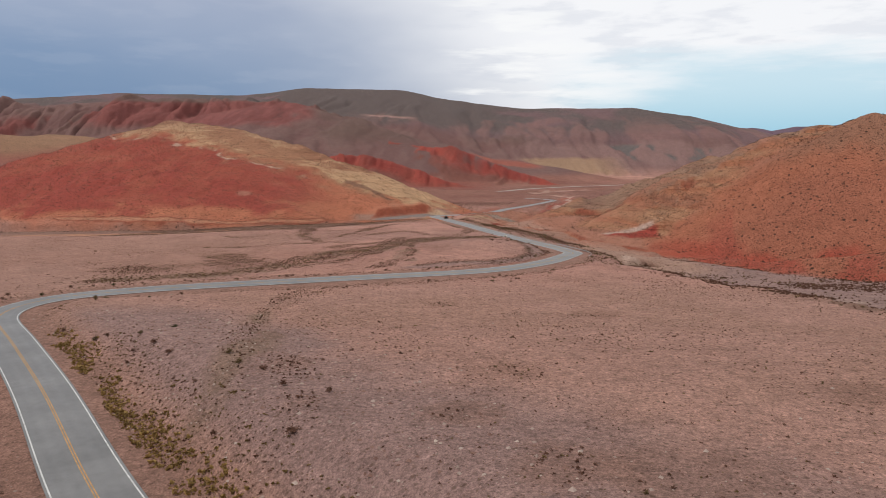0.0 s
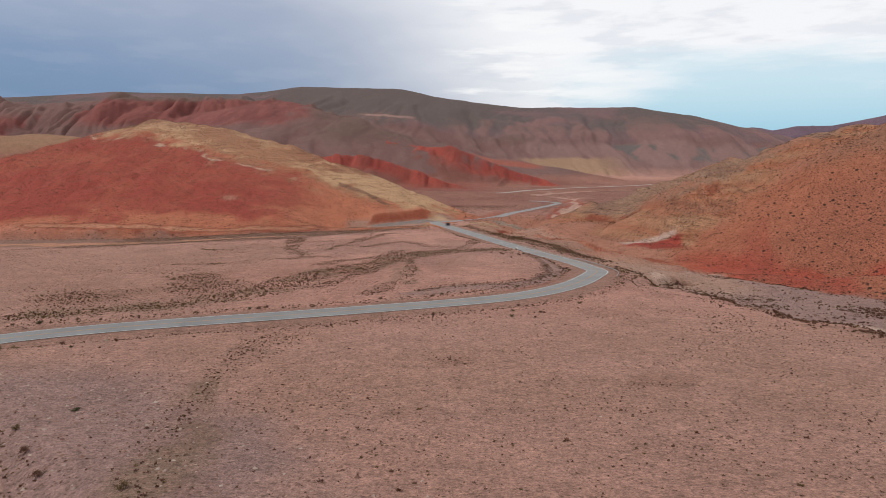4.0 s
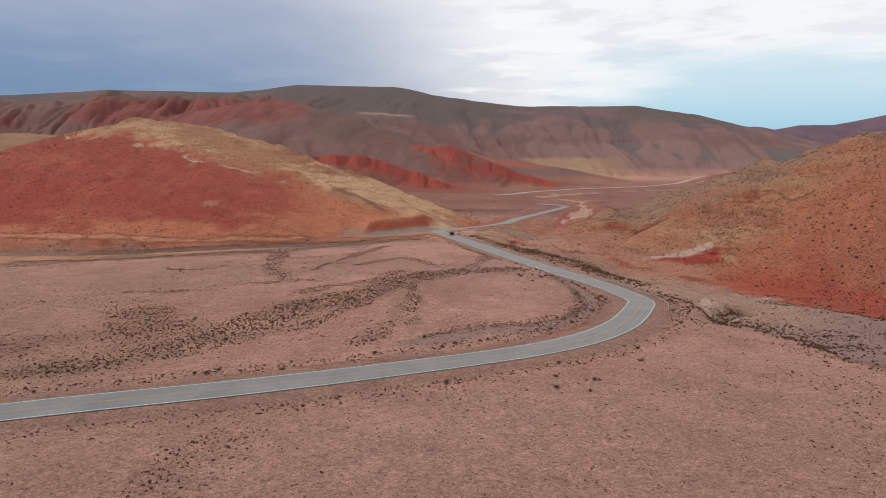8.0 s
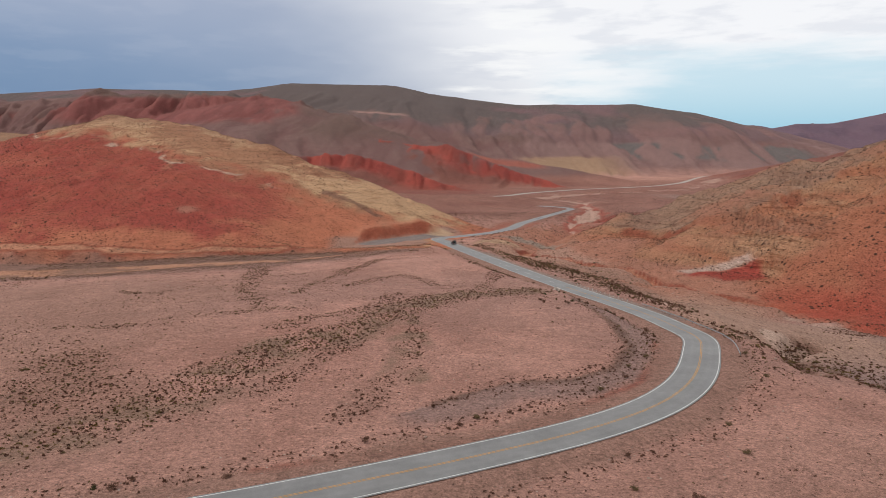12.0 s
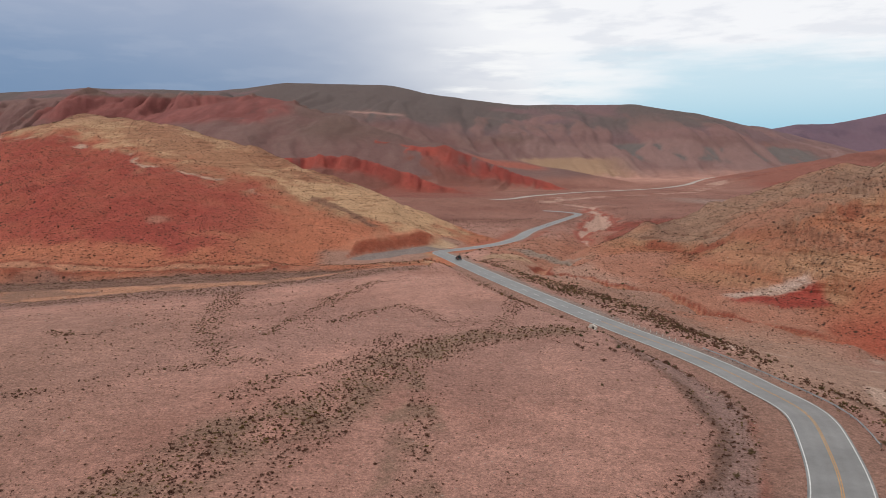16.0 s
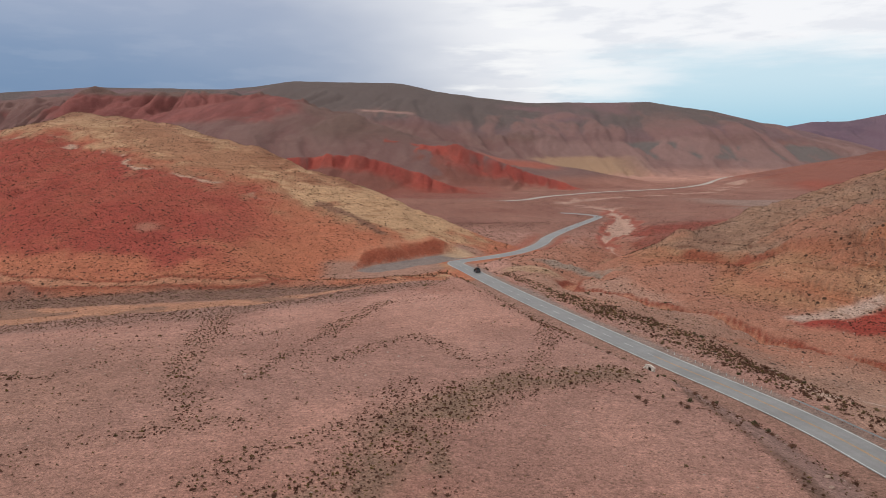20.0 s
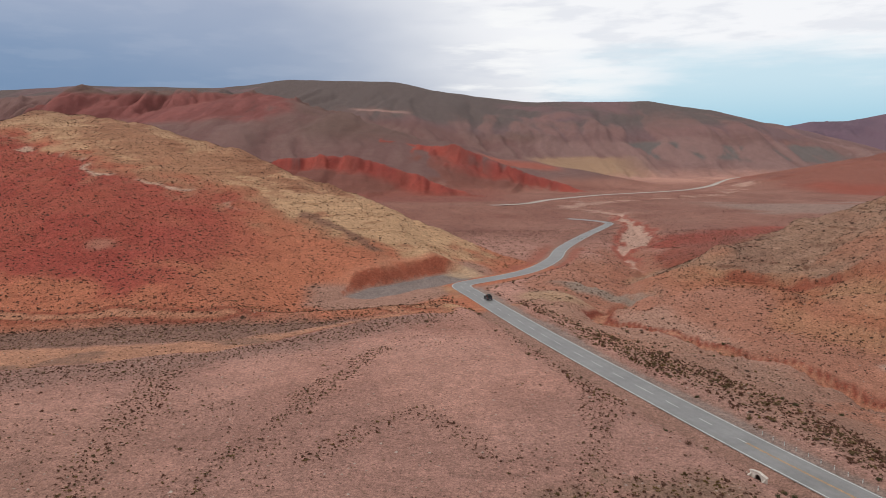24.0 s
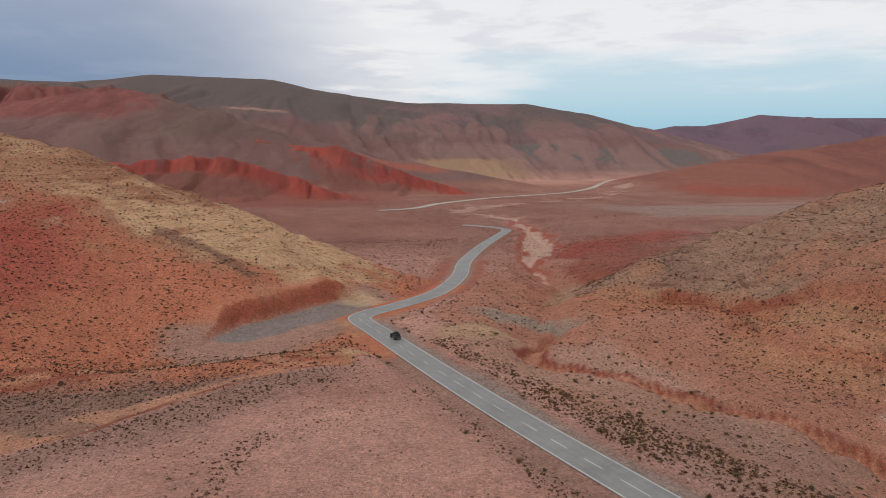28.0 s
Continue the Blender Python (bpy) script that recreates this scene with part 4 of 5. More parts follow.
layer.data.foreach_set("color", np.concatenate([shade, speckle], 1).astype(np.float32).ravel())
layer = ground.data.attributes.new("strata", "FLOAT", "POINT")
layer.data.foreach_set("value", strata.astype(np.float32).ravel())
tagged(ground, "reddish desert valley floor with bare eroded hills", "ground", kind="structure")

ACROSS = np.linspace(3.9, -3.9, 25)
v = np.stack([ribbon(FINE, w, w, 0.0)[0][::2] for w in ACROSS], 1).reshape(-1, 3)
road = mesh_object("road", v, grid_faces(len(ACROSS), len(FINE))[:, ::-1], asphalt)
# wheel tracks and oil worn into each lane
wear = 1 - 0.05 * np.exp(-((np.abs(np.abs(ACROSS) - 1.8) - 0.75) / 0.28) ** 2) + 0.04 * np.exp(-((np.abs(ACROSS) - 1.8) / 0.3) ** 2)
layer = road.data.color_attributes.new("wear", "FLOAT_COLOR", "POINT")
layer.data.foreach_set("color", np.repeat(np.tile(wear, len(FINE))[:, None], 4, 1).astype(np.float32).ravel())
tagged(road, "grey asphalt road winding through the valley", "road", kind="structure")

# ---- small growth and stones ----
def ground_z(x, y):
    """Height of the built ground under a place."""
    j = np.clip(np.searchsorted(GY, y) - 1, 0, len(GY) - 2)
    v = (y - GY[j]) / (GY[j + 1] - GY[j])
    at = x / (reach(GY[j]) * (1 - v) + reach(GY[j + 1]) * v)
    i = np.clip(np.searchsorted(FAN, at) - 1, 0, len(FAN) - 2)
    u = (at - FAN[i]) / (FAN[i + 1] - FAN[i])
    return (gz[j, i] * (1 - u) + gz[j, i + 1] * u) * (1 - v) + (gz[j + 1, i] * (1 - u) + gz[j + 1, i + 1] * u) * v


def beside(x, y, d, shift=0.0):
    """The scrubby strip along the straight, on the side of the stream bed."""
    east = x > np.interp(y, [300, 355, 419, 490, 510], [52, 36, 14, -3, -6])
    wide = np.interp(y, [300, 340, 380, 430, 480], [12, 26, 28, 22, 14])
    return step(8, 10.5, d) * (1 - step(wide - 5, wide + 2, d + shift)) * east * step(285, 310, y) * (1 - step(500, 515, y))


def growth(x, y):
    """How likely a low shrub is at a place, and how much it leans to olive and to straw."""
    n1, n2 = fractal(x, y, 22, 3, 201), fractal(x, y, 70, 3, 202)
    k = 0.05 + 0.1 * (1 - step(150, 190, y)) + 0.16 * step(0.1, 0.7, n1 + 0.5 * n2) + 0.2 * step(0.3, 0.6, fractal(x, y, 15, 3, 204)) * step(150, 200, y)
    for line, wide, most in ((WASH, 11, 0.95), (SIDE_WASH, 3.5, 0.5), (NEAR_WASH, 5, 0.6), (TERRACE, 2.0, 0.6), (ROAD_BANK, 3, 0.7)):
        d = along(x, y, line)[0] + 3 * n1
        k = np.maximum(k, most * (1 - step(wide * 0.3, wide, d)))
    for row, wide in SCRUB_ROWS:
        d = along(x, y, row)[0] + 2.5 * n1 + 1.5 * fractal(x, y, 6, 2, 207)
        k = np.maximum(k, 0.8 * (1 - step(wide * 0.3, wide, d)))
    for px, py, r in PATCHES:
        k = np.maximum(k, 0.8 * (1 - step(r * 0.3, r, np.hypot(x - px, y - py) + 4 * n1 + 3 * fractal(x, y, 5, 2, 203))))
    g = along(x, y, GULLY)[0]
    d = along(x, y, ROAD_LINE)[0]
    strip = beside(x, y, d, 4 * n1)
    k = np.maximum(k, strip * (0.55 + 0.45 * step(-0.3, 0.3, n1)))
    k = np.where((g < 5.0) & (y > 330), 0.1 * k, k)
    shore = x - np.interp(y, SHORE_Y, SHORE_X) + 9 * fractal(x, y, 30, 3, 23) + 3 * fractal(x, y, 8, 2, 24)
    wet = step(90, 120, y) * (1 - step(285, 300, y))
    k = np.maximum(k, wet * np.maximum(0.95 * (1 - step(4, 11, np.abs(shore - 3) + 5 * n1)) * step(-0.4, 0.1, fractal(x, y, 13, 3, 209)), 0.4 * step(0, 6, shore) * step(0.05, 0.5, n1)))
    k = np.maximum(k, 0.75 * (1 - step(7, 12, g)) * step(5, 7, g) * (1 - step(330, 350, y)))
    k = np.maximum(k, 0.8 * (1 - step(4, 10, np.hypot((x - 112) * 0.6, y - 311) + 3 * n1)))
    k = np.maximum(k, 0.85 * (1 - step(2, 5, along(x, y, [(73, 266, 0), (79, 284, 0), (90, 296, 0)])[0] + 2 * n1)))
    edge = y - np.interp(x, SCARP_X, SCARP_Y) + 3.5 * fractal(x, y, 22, 4, 5)
    bench = step(4, 10, edge) * (1 - step(60, 75, edge)) * (1 - step(-25, -10, x))
    k = np.maximum(k, 0.62 * bench * np.where(y > np.interp(x, [-250, -170, -110, -72, -50, -30, -10], [424, 424, 424, 424, 438, 454, 462]), 1.0, 0.25))
    k = np.maximum(k, 0.7 * (1 - step(8, 26, -edge + 6 * n1)) * step(-2, 2, -edge) * (1 - step(-15, 0, x)))
    k = np.maximum(k, (0.55 - 0.4 * step(290, 320, y)) * (1 - step(1.2, 4, np.abs(d - 10.5 + n1))))
    verge = (1 - step(14, 17, d)) * step(6, 7, d) * (1 - step(105, 130, y)) * (x > -12 - 0.6 * y)
    k = np.maximum(k, 0.85 * verge)
    yard = along(x, y, PAD)[0]
    k = k * step(5.4, 8.5, d) * step(11, 14, yard)
    olive = np.clip(0.1 + 0.25 * strip + 0.4 * n2 + 0.35 * bench, 0, 1)
    straw = np.clip(0.12 + 1.6 * verge + 0.65 * (1 - step(0, 9, along(x, y, WASH)[0])) + 0.6 * (1 - step(2, 7, np.abs(d - 11))) * (1 - step(150, 175, y)) + 0.2 * n2, 0, 1)
    return k, olive, straw


def tuft(seed, blades, spread):
    """A low cushion shrub of many pointed leaves."""
    r = np.random.RandomState(seed)
    verts = []
    for _ in range(blades):
        a, e = r.uniform(0, 2 * math.pi), r.uniform(0.15, 1.45)
        out = np.array([math.cos(a) * math.cos(e) * spread, math.sin(a) * math.cos(e) * spread, math.sin(e) * 0.85])
        tip = out * r.uniform(0.75, 1.1)
        root = out * r.uniform(0.15, 0.45)
        side = np.cross(out, r.normal(size=3))
        side = side / np.linalg.norm(side) * r.uniform(0.22, 0.36)
        verts += [root - side, root + side, tip]
    v = np.array(verts)
    v[:, 2] = np.maximum(v[:, 2], -0.08)
    return v


def strew(name, x, y, size, shapes, material, label, squash=1.0, tilt=0.0):
    """One object of many alike small things that nobody could count."""
    r = np.random.RandomState(len(x))
    z, turn = ground_z(x, y), r.uniform(0, 2 * math.pi, len(x))
    kind = r.randint(0, len(shapes), len(x))
    verts, faces, start = [], [], 0
    for k, (shape, tris) in enumerate(shapes):
        m = kind == k
        c, s = np.cos(turn[m])[:, None], np.sin(turn[m])[:, None]
        sz = size[m][:, None]
        px = x[m][:, None] + sz * (c * shape[None, :, 0] - s * shape[None, :, 1])
        py = y[m][:, None] + sz * (s * shape[None, :, 0] + c * shape[None, :, 1])
        pz = z[m][:, None] + sz * squash * shape[None, :, 2]
        verts.append(np.stack([px, py, pz], -1).reshape(-1, 3))
        count = int(m.sum())
        faces.append((tris[None] + (np.arange(count) * len(shape))[:, None, None] + start).reshape(-1, 3))
        start += count * len(shape)
    ob = mesh_object(name, np.concatenate(verts), np.concatenate(faces), material, False)
    return tagged(ob, label, name.replace("_", " "), kind="stuff")


def leaf_material(name, dark, light):
    m, n, l, b = material(name, 0.9, 0.0, 0.15)
    geo = n.new("ShaderNodeNewGeometry")
    co = n.new("ShaderNodeTexCoord").outputs["Object"]
    f = arith(n, l, "ADD", arith(n, l, "MULTIPLY", geo.outputs["Random Per Island"], 0.6), ranged(n, l, value_noise(n, l, co, 0.15), 0.3, 0.7, 0.0, 0.4))
    l.new(mixed(n, l, "MIX", f, dark, light), b.inputs["Base Color"])
    return m


scrub_brown = leaf_material("scrub_brown", (0.105, 0.054, 0.038), (0.225, 0.115, 0.078))
scrub_olive = leaf_material("scrub_olive", (0.095, 0.062, 0.033), (0.225, 0.15, 0.078))
scrub_straw = leaf_material("scrub_straw", (0.125, 0.078, 0.03), (0.26, 0.17, 0.075))
scrub_dark = leaf_material("scrub_dark", (0.034, 0.019, 0.013), (0.095, 0.052, 0.034))
stone_pale = leaf_material("stone_pale", (0.28, 0.19, 0.16), (0.55, 0.43, 0.36))
stone_red = leaf_material("stone_red", (0.17, 0.09, 0.07), (0.34, 0.2, 0.16))

TUFTS = [(v, np.arange(len(v)).reshape(-1, 3)) for v in (tuft(1, 13, 1.0), tuft(2, 12, 0.9), tuft(3, 12, 1.1), tuft(4, 13, 0.95))]
FAR_TUFTS = [(v, np.arange(len(v)).reshape(-1, 3)) for v in (tuft(11, 6, 1.0), tuft(12, 6, 0.9), tuft(13, 6, 1.1))]
OCTA = np.array([(0, 1, 4), (1, 2, 4), (2, 3, 4), (3, 0, 4), (1, 0, 5), (2, 1, 5), (3, 2, 5), (0, 3, 5)])


def lump(seed):
    r = np.random.RandomState(seed)
    v = np.array([(1, 0, 0), (0, 1, 0), (-1, 0, 0), (0, -1, 0), (0, 0, 1), (0, 0, -0.6)], float)
    return (v * r.uniform(0.55, 1.15, (6, 1)) + r.normal(0, 0.12, (6, 3))) * (1, 0.8, 0.6)


STONES = [(lump(k), OCTA) for k in range(5)]


def candidates(x0, x1, y0, y1, gap, seed):
    r = np.random.RandomState(seed)
    x, y = np.meshgrid(np.arange(x0, x1, gap), np.arange(y0, y1, gap))
    x, y = x + r.uniform(-0.5, 0.5, x.shape) * gap, y + r.uniform(-0.5, 0.5, y.shape) * gap
    return x.ravel(), y.ravel(), r


x, y, r = candidates(-190, 190, 44, 470, 0.85, 5)
seen = np.abs(x) < 60 + 0.72 * np.maximum(y - 40, 0)
x, y = x[seen], y[seen]
k, olive, straw = growth(x, y)
keep = r.uniform(0, 1, len(x)) < k
x, y, k, olive, straw = x[keep], y[keep], k[keep], olive[keep], straw[keep]
size = (0.11 + 0.2 * r.uniform(0, 1, len(x)) ** 2.2 + 0.3 * (r.uniform(0, 1, len(x)) < 0.012) * r.uniform(0.3, 1, len(x))) * (0.75 + 0.7 * k + 0.35 * step(150, 190, y) + 0.9 * beside(x, y, along(x, y, ROAD_LINE)[0]) + 1.1 * (x > np.interp(y, SHORE_Y, SHORE_X) - 8) * (y < 300))
pick = r.uniform(0, 1, len(x))
is_straw = pick < 0.55 * straw
is_olive = ~is_straw & (r.uniform(0, 1, len(x)) < olive)
is_brown = ~is_straw & ~is_olive
for m, name, mat, label in ((is_brown, "brown_scrub", scrub_brown, "low dry brown scrub scattered over the valley floor"), (is_olive, "olive_scrub", scrub_olive, "low olive green scrub along the dry washes"), (is_straw, "straw_grass", scrub_straw, "tufts of straw-coloured bunch grass on bare soil")):
    strew(name, x[m], y[m], size[m], TUFTS, mat, label)

# growth on the hills and further down the valley
x, y, r = candidates(-420, 330, 240, 760, 1.45, 6)
left, right = left_hill(x, y), right_hill(x, y)
z = ground_z(x, y)
on_left, on_right = (left > z - 4) & (y > 440), (right > z - 6) & (x > 65)
k = np.where(on_left, 0.5, np.where(on_right, 0.44, np.where(y > 480, 0.35, 0.0))) * (0.7 + 0.6 * bumps(x, y, 18, 9))
k = k * step(9, 13, along(x, y, ROAD_LINE)[0]) * step(17, 20, along(x, y, PAD)[0]) * step(3, 12, along(x, y, GULLY)[0])
keep = r.uniform(0, 1, len(x)) < k
x, y = x[keep], y[keep]
size = (0.27 + 0.66 * r.uniform(0, 1, len(x)) ** 2.5) * np.where(x > 60, 0.95, 1.0)
m = r.uniform(0, 1, len(x)) < 0.12
strew("hill_scrub", x[~m], y[~m], size[~m], FAR_TUFTS, scrub_dark, "dark cushion scrub dotting the bare hillsides")
strew("hill_scrub", x[m], y[m], size[m], FAR_TUFTS, scrub_olive, "olive cushion scrub dotting the bare hillsides")

x, y, r = candidates(40, 270, 270, 570, 1.25, 16)
free, _, _, bank = along(x, y, GULLY)
keep = (r.uniform(0, 1, len(x)) < 0.36 * (0.45 + bumps(x, y, 14, 19))) & ((right_hill(x, y) > ground_z(x, y) - 4) | ((bank < 0) & (y > 365) & (y < 480))) & (free > 4.5)
x, y = x[keep], y[keep]
strew("hill_scrub", x, y, 0.28 + 0.4 * r.uniform(0, 1, len(x)) ** 2, FAR_TUFTS, scrub_dark, "small dark scrub speckling the bedded hillside")
# yellow-green growth in the verge inside the first bend
x, y, r = candidates(-75, 0, 35, 135, 0.55, 18)
d, _, _, bank = along(x, y, ROAD_LINE)
keep = (bank < 0) & (d > 5.3) & (r.uniform(0, 1, len(x)) < 0.9 * step(5.6, 6.6, d + 0.8 * fractal(x, y, 7, 2, 208)) * (1 - step(8.0, 11.0, d + 1.5 * fractal(x, y, 9, 2, 205))) * step(-0.8, -0.1, fractal(x, y, 6, 2, 206)))
x, y = x[keep], y[keep]
scrub_verge = leaf_material("scrub_verge", (0.17, 0.112, 0.045), (0.46, 0.3, 0.11))
strew("verge_scrub", x, y, 0.24 + 0.46 * r.uniform(0, 1, len(x)) ** 1.7, TUFTS, scrub_verge, "yellow-green scrub and straw grass along the road verge")
# the smallest growth close to the way
x, y, r = candidates(-120, 110, 44, 300, 0.75, 17)
seen = np.abs(x) < 45 + 0.72 * np.maximum(y - 40, 0)
x, y = x[seen], y[seen]
keep = (r.uniform(0, 1, len(x)) < 0.08 + 0.5 * growth(x, y)[0]) & (along(x, y, ROAD_LINE)[0] > 6)
x, y = x[keep], y[keep]
tiny_size = 0.06 + 0.09 * r.uniform(0, 1, len(x))
m = r.uniform(0, 1, len(x)) < 0.45
SPRIGS = [(v, np.arange(len(v)).reshape(-1, 3)) for v in (tuft(21, 5, 1.0), tuft(22, 5, 1.1), tuft(23, 6, 0.9))]
strew("dry_sprigs", x[m], y[m], tiny_size[m], SPRIGS, scrub_straw, "tiny dry straw sprigs on bare soil")
strew("dry_sprigs", x[~m], y[~m], tiny_size[~m], SPRIGS, scrub_brown, "tiny brown sprigs on bare soil")

x, y, r = candidates(-200, 420, 700, 1250, 4.5, 7)
keep = r.uniform(0, 1, len(x)) < 0.30 + 0.5 * (along(x, y, GULLY)[0] < 40)
x, y = x[keep], y[keep]
strew("valley_scrub", x, y, 0.4 + 0.6 * r.uniform(0, 1, len(x)) ** 2, FAR_TUFTS, scrub_dark, "dark scrub scattered over the distant valley floor")

# stones
x, y, r = candidates(-120, 110, 44, 330, 1.35, 8)
d = along(x, y, ROAD_LINE)[0]
stony = 0.10 + 0.30 * step(0.1, 0.6, fractal(x, y, 16, 3, 301)) + 0.8 * (1 - step(18, 45, d)) * (1 - step(130, 150, y)) + 0.35 * (1 - step(1.5, 4, np.abs(d - 10)))
keep = (r.uniform(0, 1, len(x)) < stony) & (d > 6)
x, y = x[keep], y[keep]
size = (0.08 + 0.2 * r.uniform(0, 1, len(x)) ** 2.5) * (1 + 0.5 * (y < 140) * (along(x, y, ROAD_LINE)[0] < 45))
m = r.uniform(0, 1, len(x)) < 0.45
more_x, more_y, rng = candidates(-170, 110, 330, 470, 2.4, 9)
m2 = (rng.uniform(0, 1, len(more_x)) < 0.4) & (along(more_x, more_y, ROAD_LINE)[0] > 6.5)
strew("loose_stones", more_x[m2], more_y[m2], 0.1 + 0.3 * rng.uniform(0, 1, int(m2.sum())) ** 2.5, STONES, stone_pale, "pale stones scattered below the hills")
strew("pale_stones", x[m], y[m], size[m], STONES, stone_pale, "small pale stones lying on reddish soil")
strew("red_stones", x[~m], y[~m], size[~m], STONES, stone_red, "small reddish stones lying on bare soil")

# ---- road markings ----
line_white = plain("line_white", (0.62, 0.62, 0.6), 0.7, vary=0.2, scale=1.5)
line_yellow = plain("line_yellow", (0.5, 0.28, 0.11), 0.7, vary=0.25, scale=1.5)


def strip(name, line, centre, width, material, label, lift=0.012):
    v, f = ribbon(line, centre + width / 2, centre - width / 2, lift)
    return tagged(mesh_object(name, v, f, material), label, "road marking", kind="structure")


for side in (3.55, -3.55):
    strip("edge_line", FINE, side, 0.16, line_white, "worn white line along the edge of the asphalt")
bend_end = next(k for k, p in enumerate(FINE) if p[1] > 352)
for side in (0.13, -0.13):
    strip("centre_line", FINE[: bend_end + 1], side, 0.13, line_yellow, "faded yellow line down the middle of the road")

run, dashes, last = 0.0, [], None
for a, b in zip(FINE[bend_end:], FINE[bend_end + 1:]):
    run += math.dist(a, b)
    if b[1] > 512:
        break
    k = int(run // 9.2)
    if run % 9.2 < 4.3:
        if k != last:
            dashes.append([a])
            last = k
        dashes[-1].append(b)
for piece in dashes:
    if len(piece) > 1:
        strip("centre_dash", piece, 0.0, 0.14, line_white, "worn white dash in the middle of the road")


def place_on_road(y_at, offset, after=0):
    """A place beside the road's middle (offset to its left) and the road's heading there."""
    for k in range(after, len(FINE) - 1):
        a, b = FINE[k], FINE[k + 1]
        if k > 60 and a[1] <= y_at < b[1]:
            t = (y_at - a[1]) / (b[1] - a[1])
            dx, dy = b[0] - a[0], b[1] - a[1]
            s = math.hypot(dx, dy)
            return a[0] + t * dx - dy / s * offset, a[1] + t * dy + dx / s * offset, a[2] + t * (b[2] - a[2]), math.atan2(dy, dx)


def part(name, bm, material, parent, label=""):
    me = bpy.data.meshes.new(name)
    bm.normal_update()
    bm.to_mesh(me)
    bm.free()
    me.materials.append(material)
    ob = new(name, me)
    ob.parent = parent
    return tagged(ob, label) if label else ob


def box(bm, x0, x1, y0, y1, z0, z1, bevel=0.0):
    made = bmesh.ops.create_cube(bm, size=1.0)["verts"]
    for v in made:
        v.co = Vector(((x0 + x1) / 2 + v.co.x * (x1 - x0), (y0 + y1) / 2 + v.co.y * (y1 - y0), (z0 + z1) / 2 + v.co.z * (z1 - z0)))
    if bevel:
        edges = list({e for v in made for e in v.link_edges})
        bmesh.ops.bevel(bm, geom=edges, offset=bevel, segments=2, affect="EDGES")
    return bm


def prism(bm, outline, x0, x1, inset=0.0):
    """A solid between two flat sides: outline is a list of (y, z)."""
    rows = [[bm.verts.new((x, y, z)) for y, z in outline] for x in (x0, x1)]
    n = len(outline)
    bm.faces.new(rows[0][::-1])
    bm.faces.new(rows[1])
    for k in range(n):
        bm.faces.new((rows[0][k], rows[0][(k + 1) % n], rows[1][(k + 1) % n], rows[1][k]))
    bmesh.ops.recalc_face_normals(bm, faces=bm.faces)
    return bm


def drum(bm, radius, x0, x1, y, z, sides=20, bevel=0.0):
    ring = [(y + radius * math.cos(2 * math.pi * k / sides), z + radius * math.sin(2 * math.pi * k / sides)) for k in range(sides)]
    prism(bm, ring, x0, x1)
    return bm


# ---- guide posts along the straight ----
post_white = plain("post_white", (0.7, 0.69, 0.66), 0.6, vary=0.15, scale=6)
post_dark = plain("post_dark", (0.05, 0.05, 0.05), 0.6)
steel = plain("steel", (0.42, 0.43, 0.44), 0.45, 0.6, 0.5, vary=0.12, scale=2)
rust = plain("weathered_steel", (0.26, 0.22, 0.19), 0.7, 0.3, 0.4, vary=0.25, scale=3)
concrete = plain("pale_concrete", (0.56, 0.5, 0.44), 0.9, vary=0.18, scale=2)
# darkness of the culvert opening, put into the colour of its barrel
dark_hollow = plain("shaded_concrete", (0.12, 0.1, 0.085), 0.95)


def guide_post():
    top = new("guide_post")
    part("post", box(bmesh.new(), -0.06, 0.06, -0.05, 0.05, -0.25, 0.7, 0.015), post_white, top)
    part("band", box(bmesh.new(), -0.065, 0.065, -0.055, 0.055, 0.48, 0.58), post_dark, top, "dark reflector band")
    return tagged(top, "short white concrete guide post beside the asphalt", "guide post", "guide posts along the road")


first = guide_post()
for k in range(14):
    gx_, gy_, gz_, turn = place_on_road(354.0 - 2.3 * k, -5.4)
    at = Matrix.Translation((gx_, gy_, float(ground_z(np.array(gx_), np.array(gy_))))) @ Matrix.Rotation(turn + radians(random.uniform(-6, 6)), 4, "Z") @ Matrix.Rotation(radians(random.uniform(-4, 4)), 4, "X")
    if k == 0:
        first.matrix_basis = at
    else:
        copy_thing(first, at)

# ---- crash barrier on the outside of the bend ----
rail = tagged(new("guard_rail"), "low weathered steel guard rail on the outside of the bend", "guard rail")
line = []
for k in range(30):
    y_at = 262.0 + 2.0 * k
    gx_, gy_, gz_, turn = place_on_road(y_at, -(7.6 - 1.6 * min(k / 22, 1.0)))
    line.append((gx_, gy_, float(ground_z(np.array(gx_), np.array(gy_))), turn))
bm = bmesh.new()
section = [(-0.04, 0.42), (0.04, 0.47), (-0.04, 0.55), (0.04, 0.63), (-0.04, 0.7)]
rows = []
for gx_, gy_, gz_, turn in line:
    out = Vector((math.sin(turn), -math.cos(turn), 0))
    rows.append([bm.verts.new(Vector((gx_, gy_, gz_ + h)) + out * w) for w, h in section] + [bm.verts.new(Vector((gx_, gy_, gz_ + h)) + out * (w + 0.02)) for w, h in section[::-1]])
for a, b in zip(rows, rows[1:]):
    for k in range(len(a)):
        bm.faces.new((a[k], a[(k + 1) % len(a)], b[(k + 1) % len(a)], b[k]))
bm.faces.new(rows[0])
bm.faces.new(rows[-1][::-1])
bmesh.ops.recalc_face_normals(bm, faces=bm.faces)
part("beam", bm, steel, rail)
leg = bmesh.new()
box(leg, -0.05, 0.05, -0.08, 0.08, -0.3, 0.66)
leg_mesh = bpy.data.meshes.new("rail_post")
leg.to_mesh(leg_mesh)
leg.free()
leg_mesh.materials.append(rust)
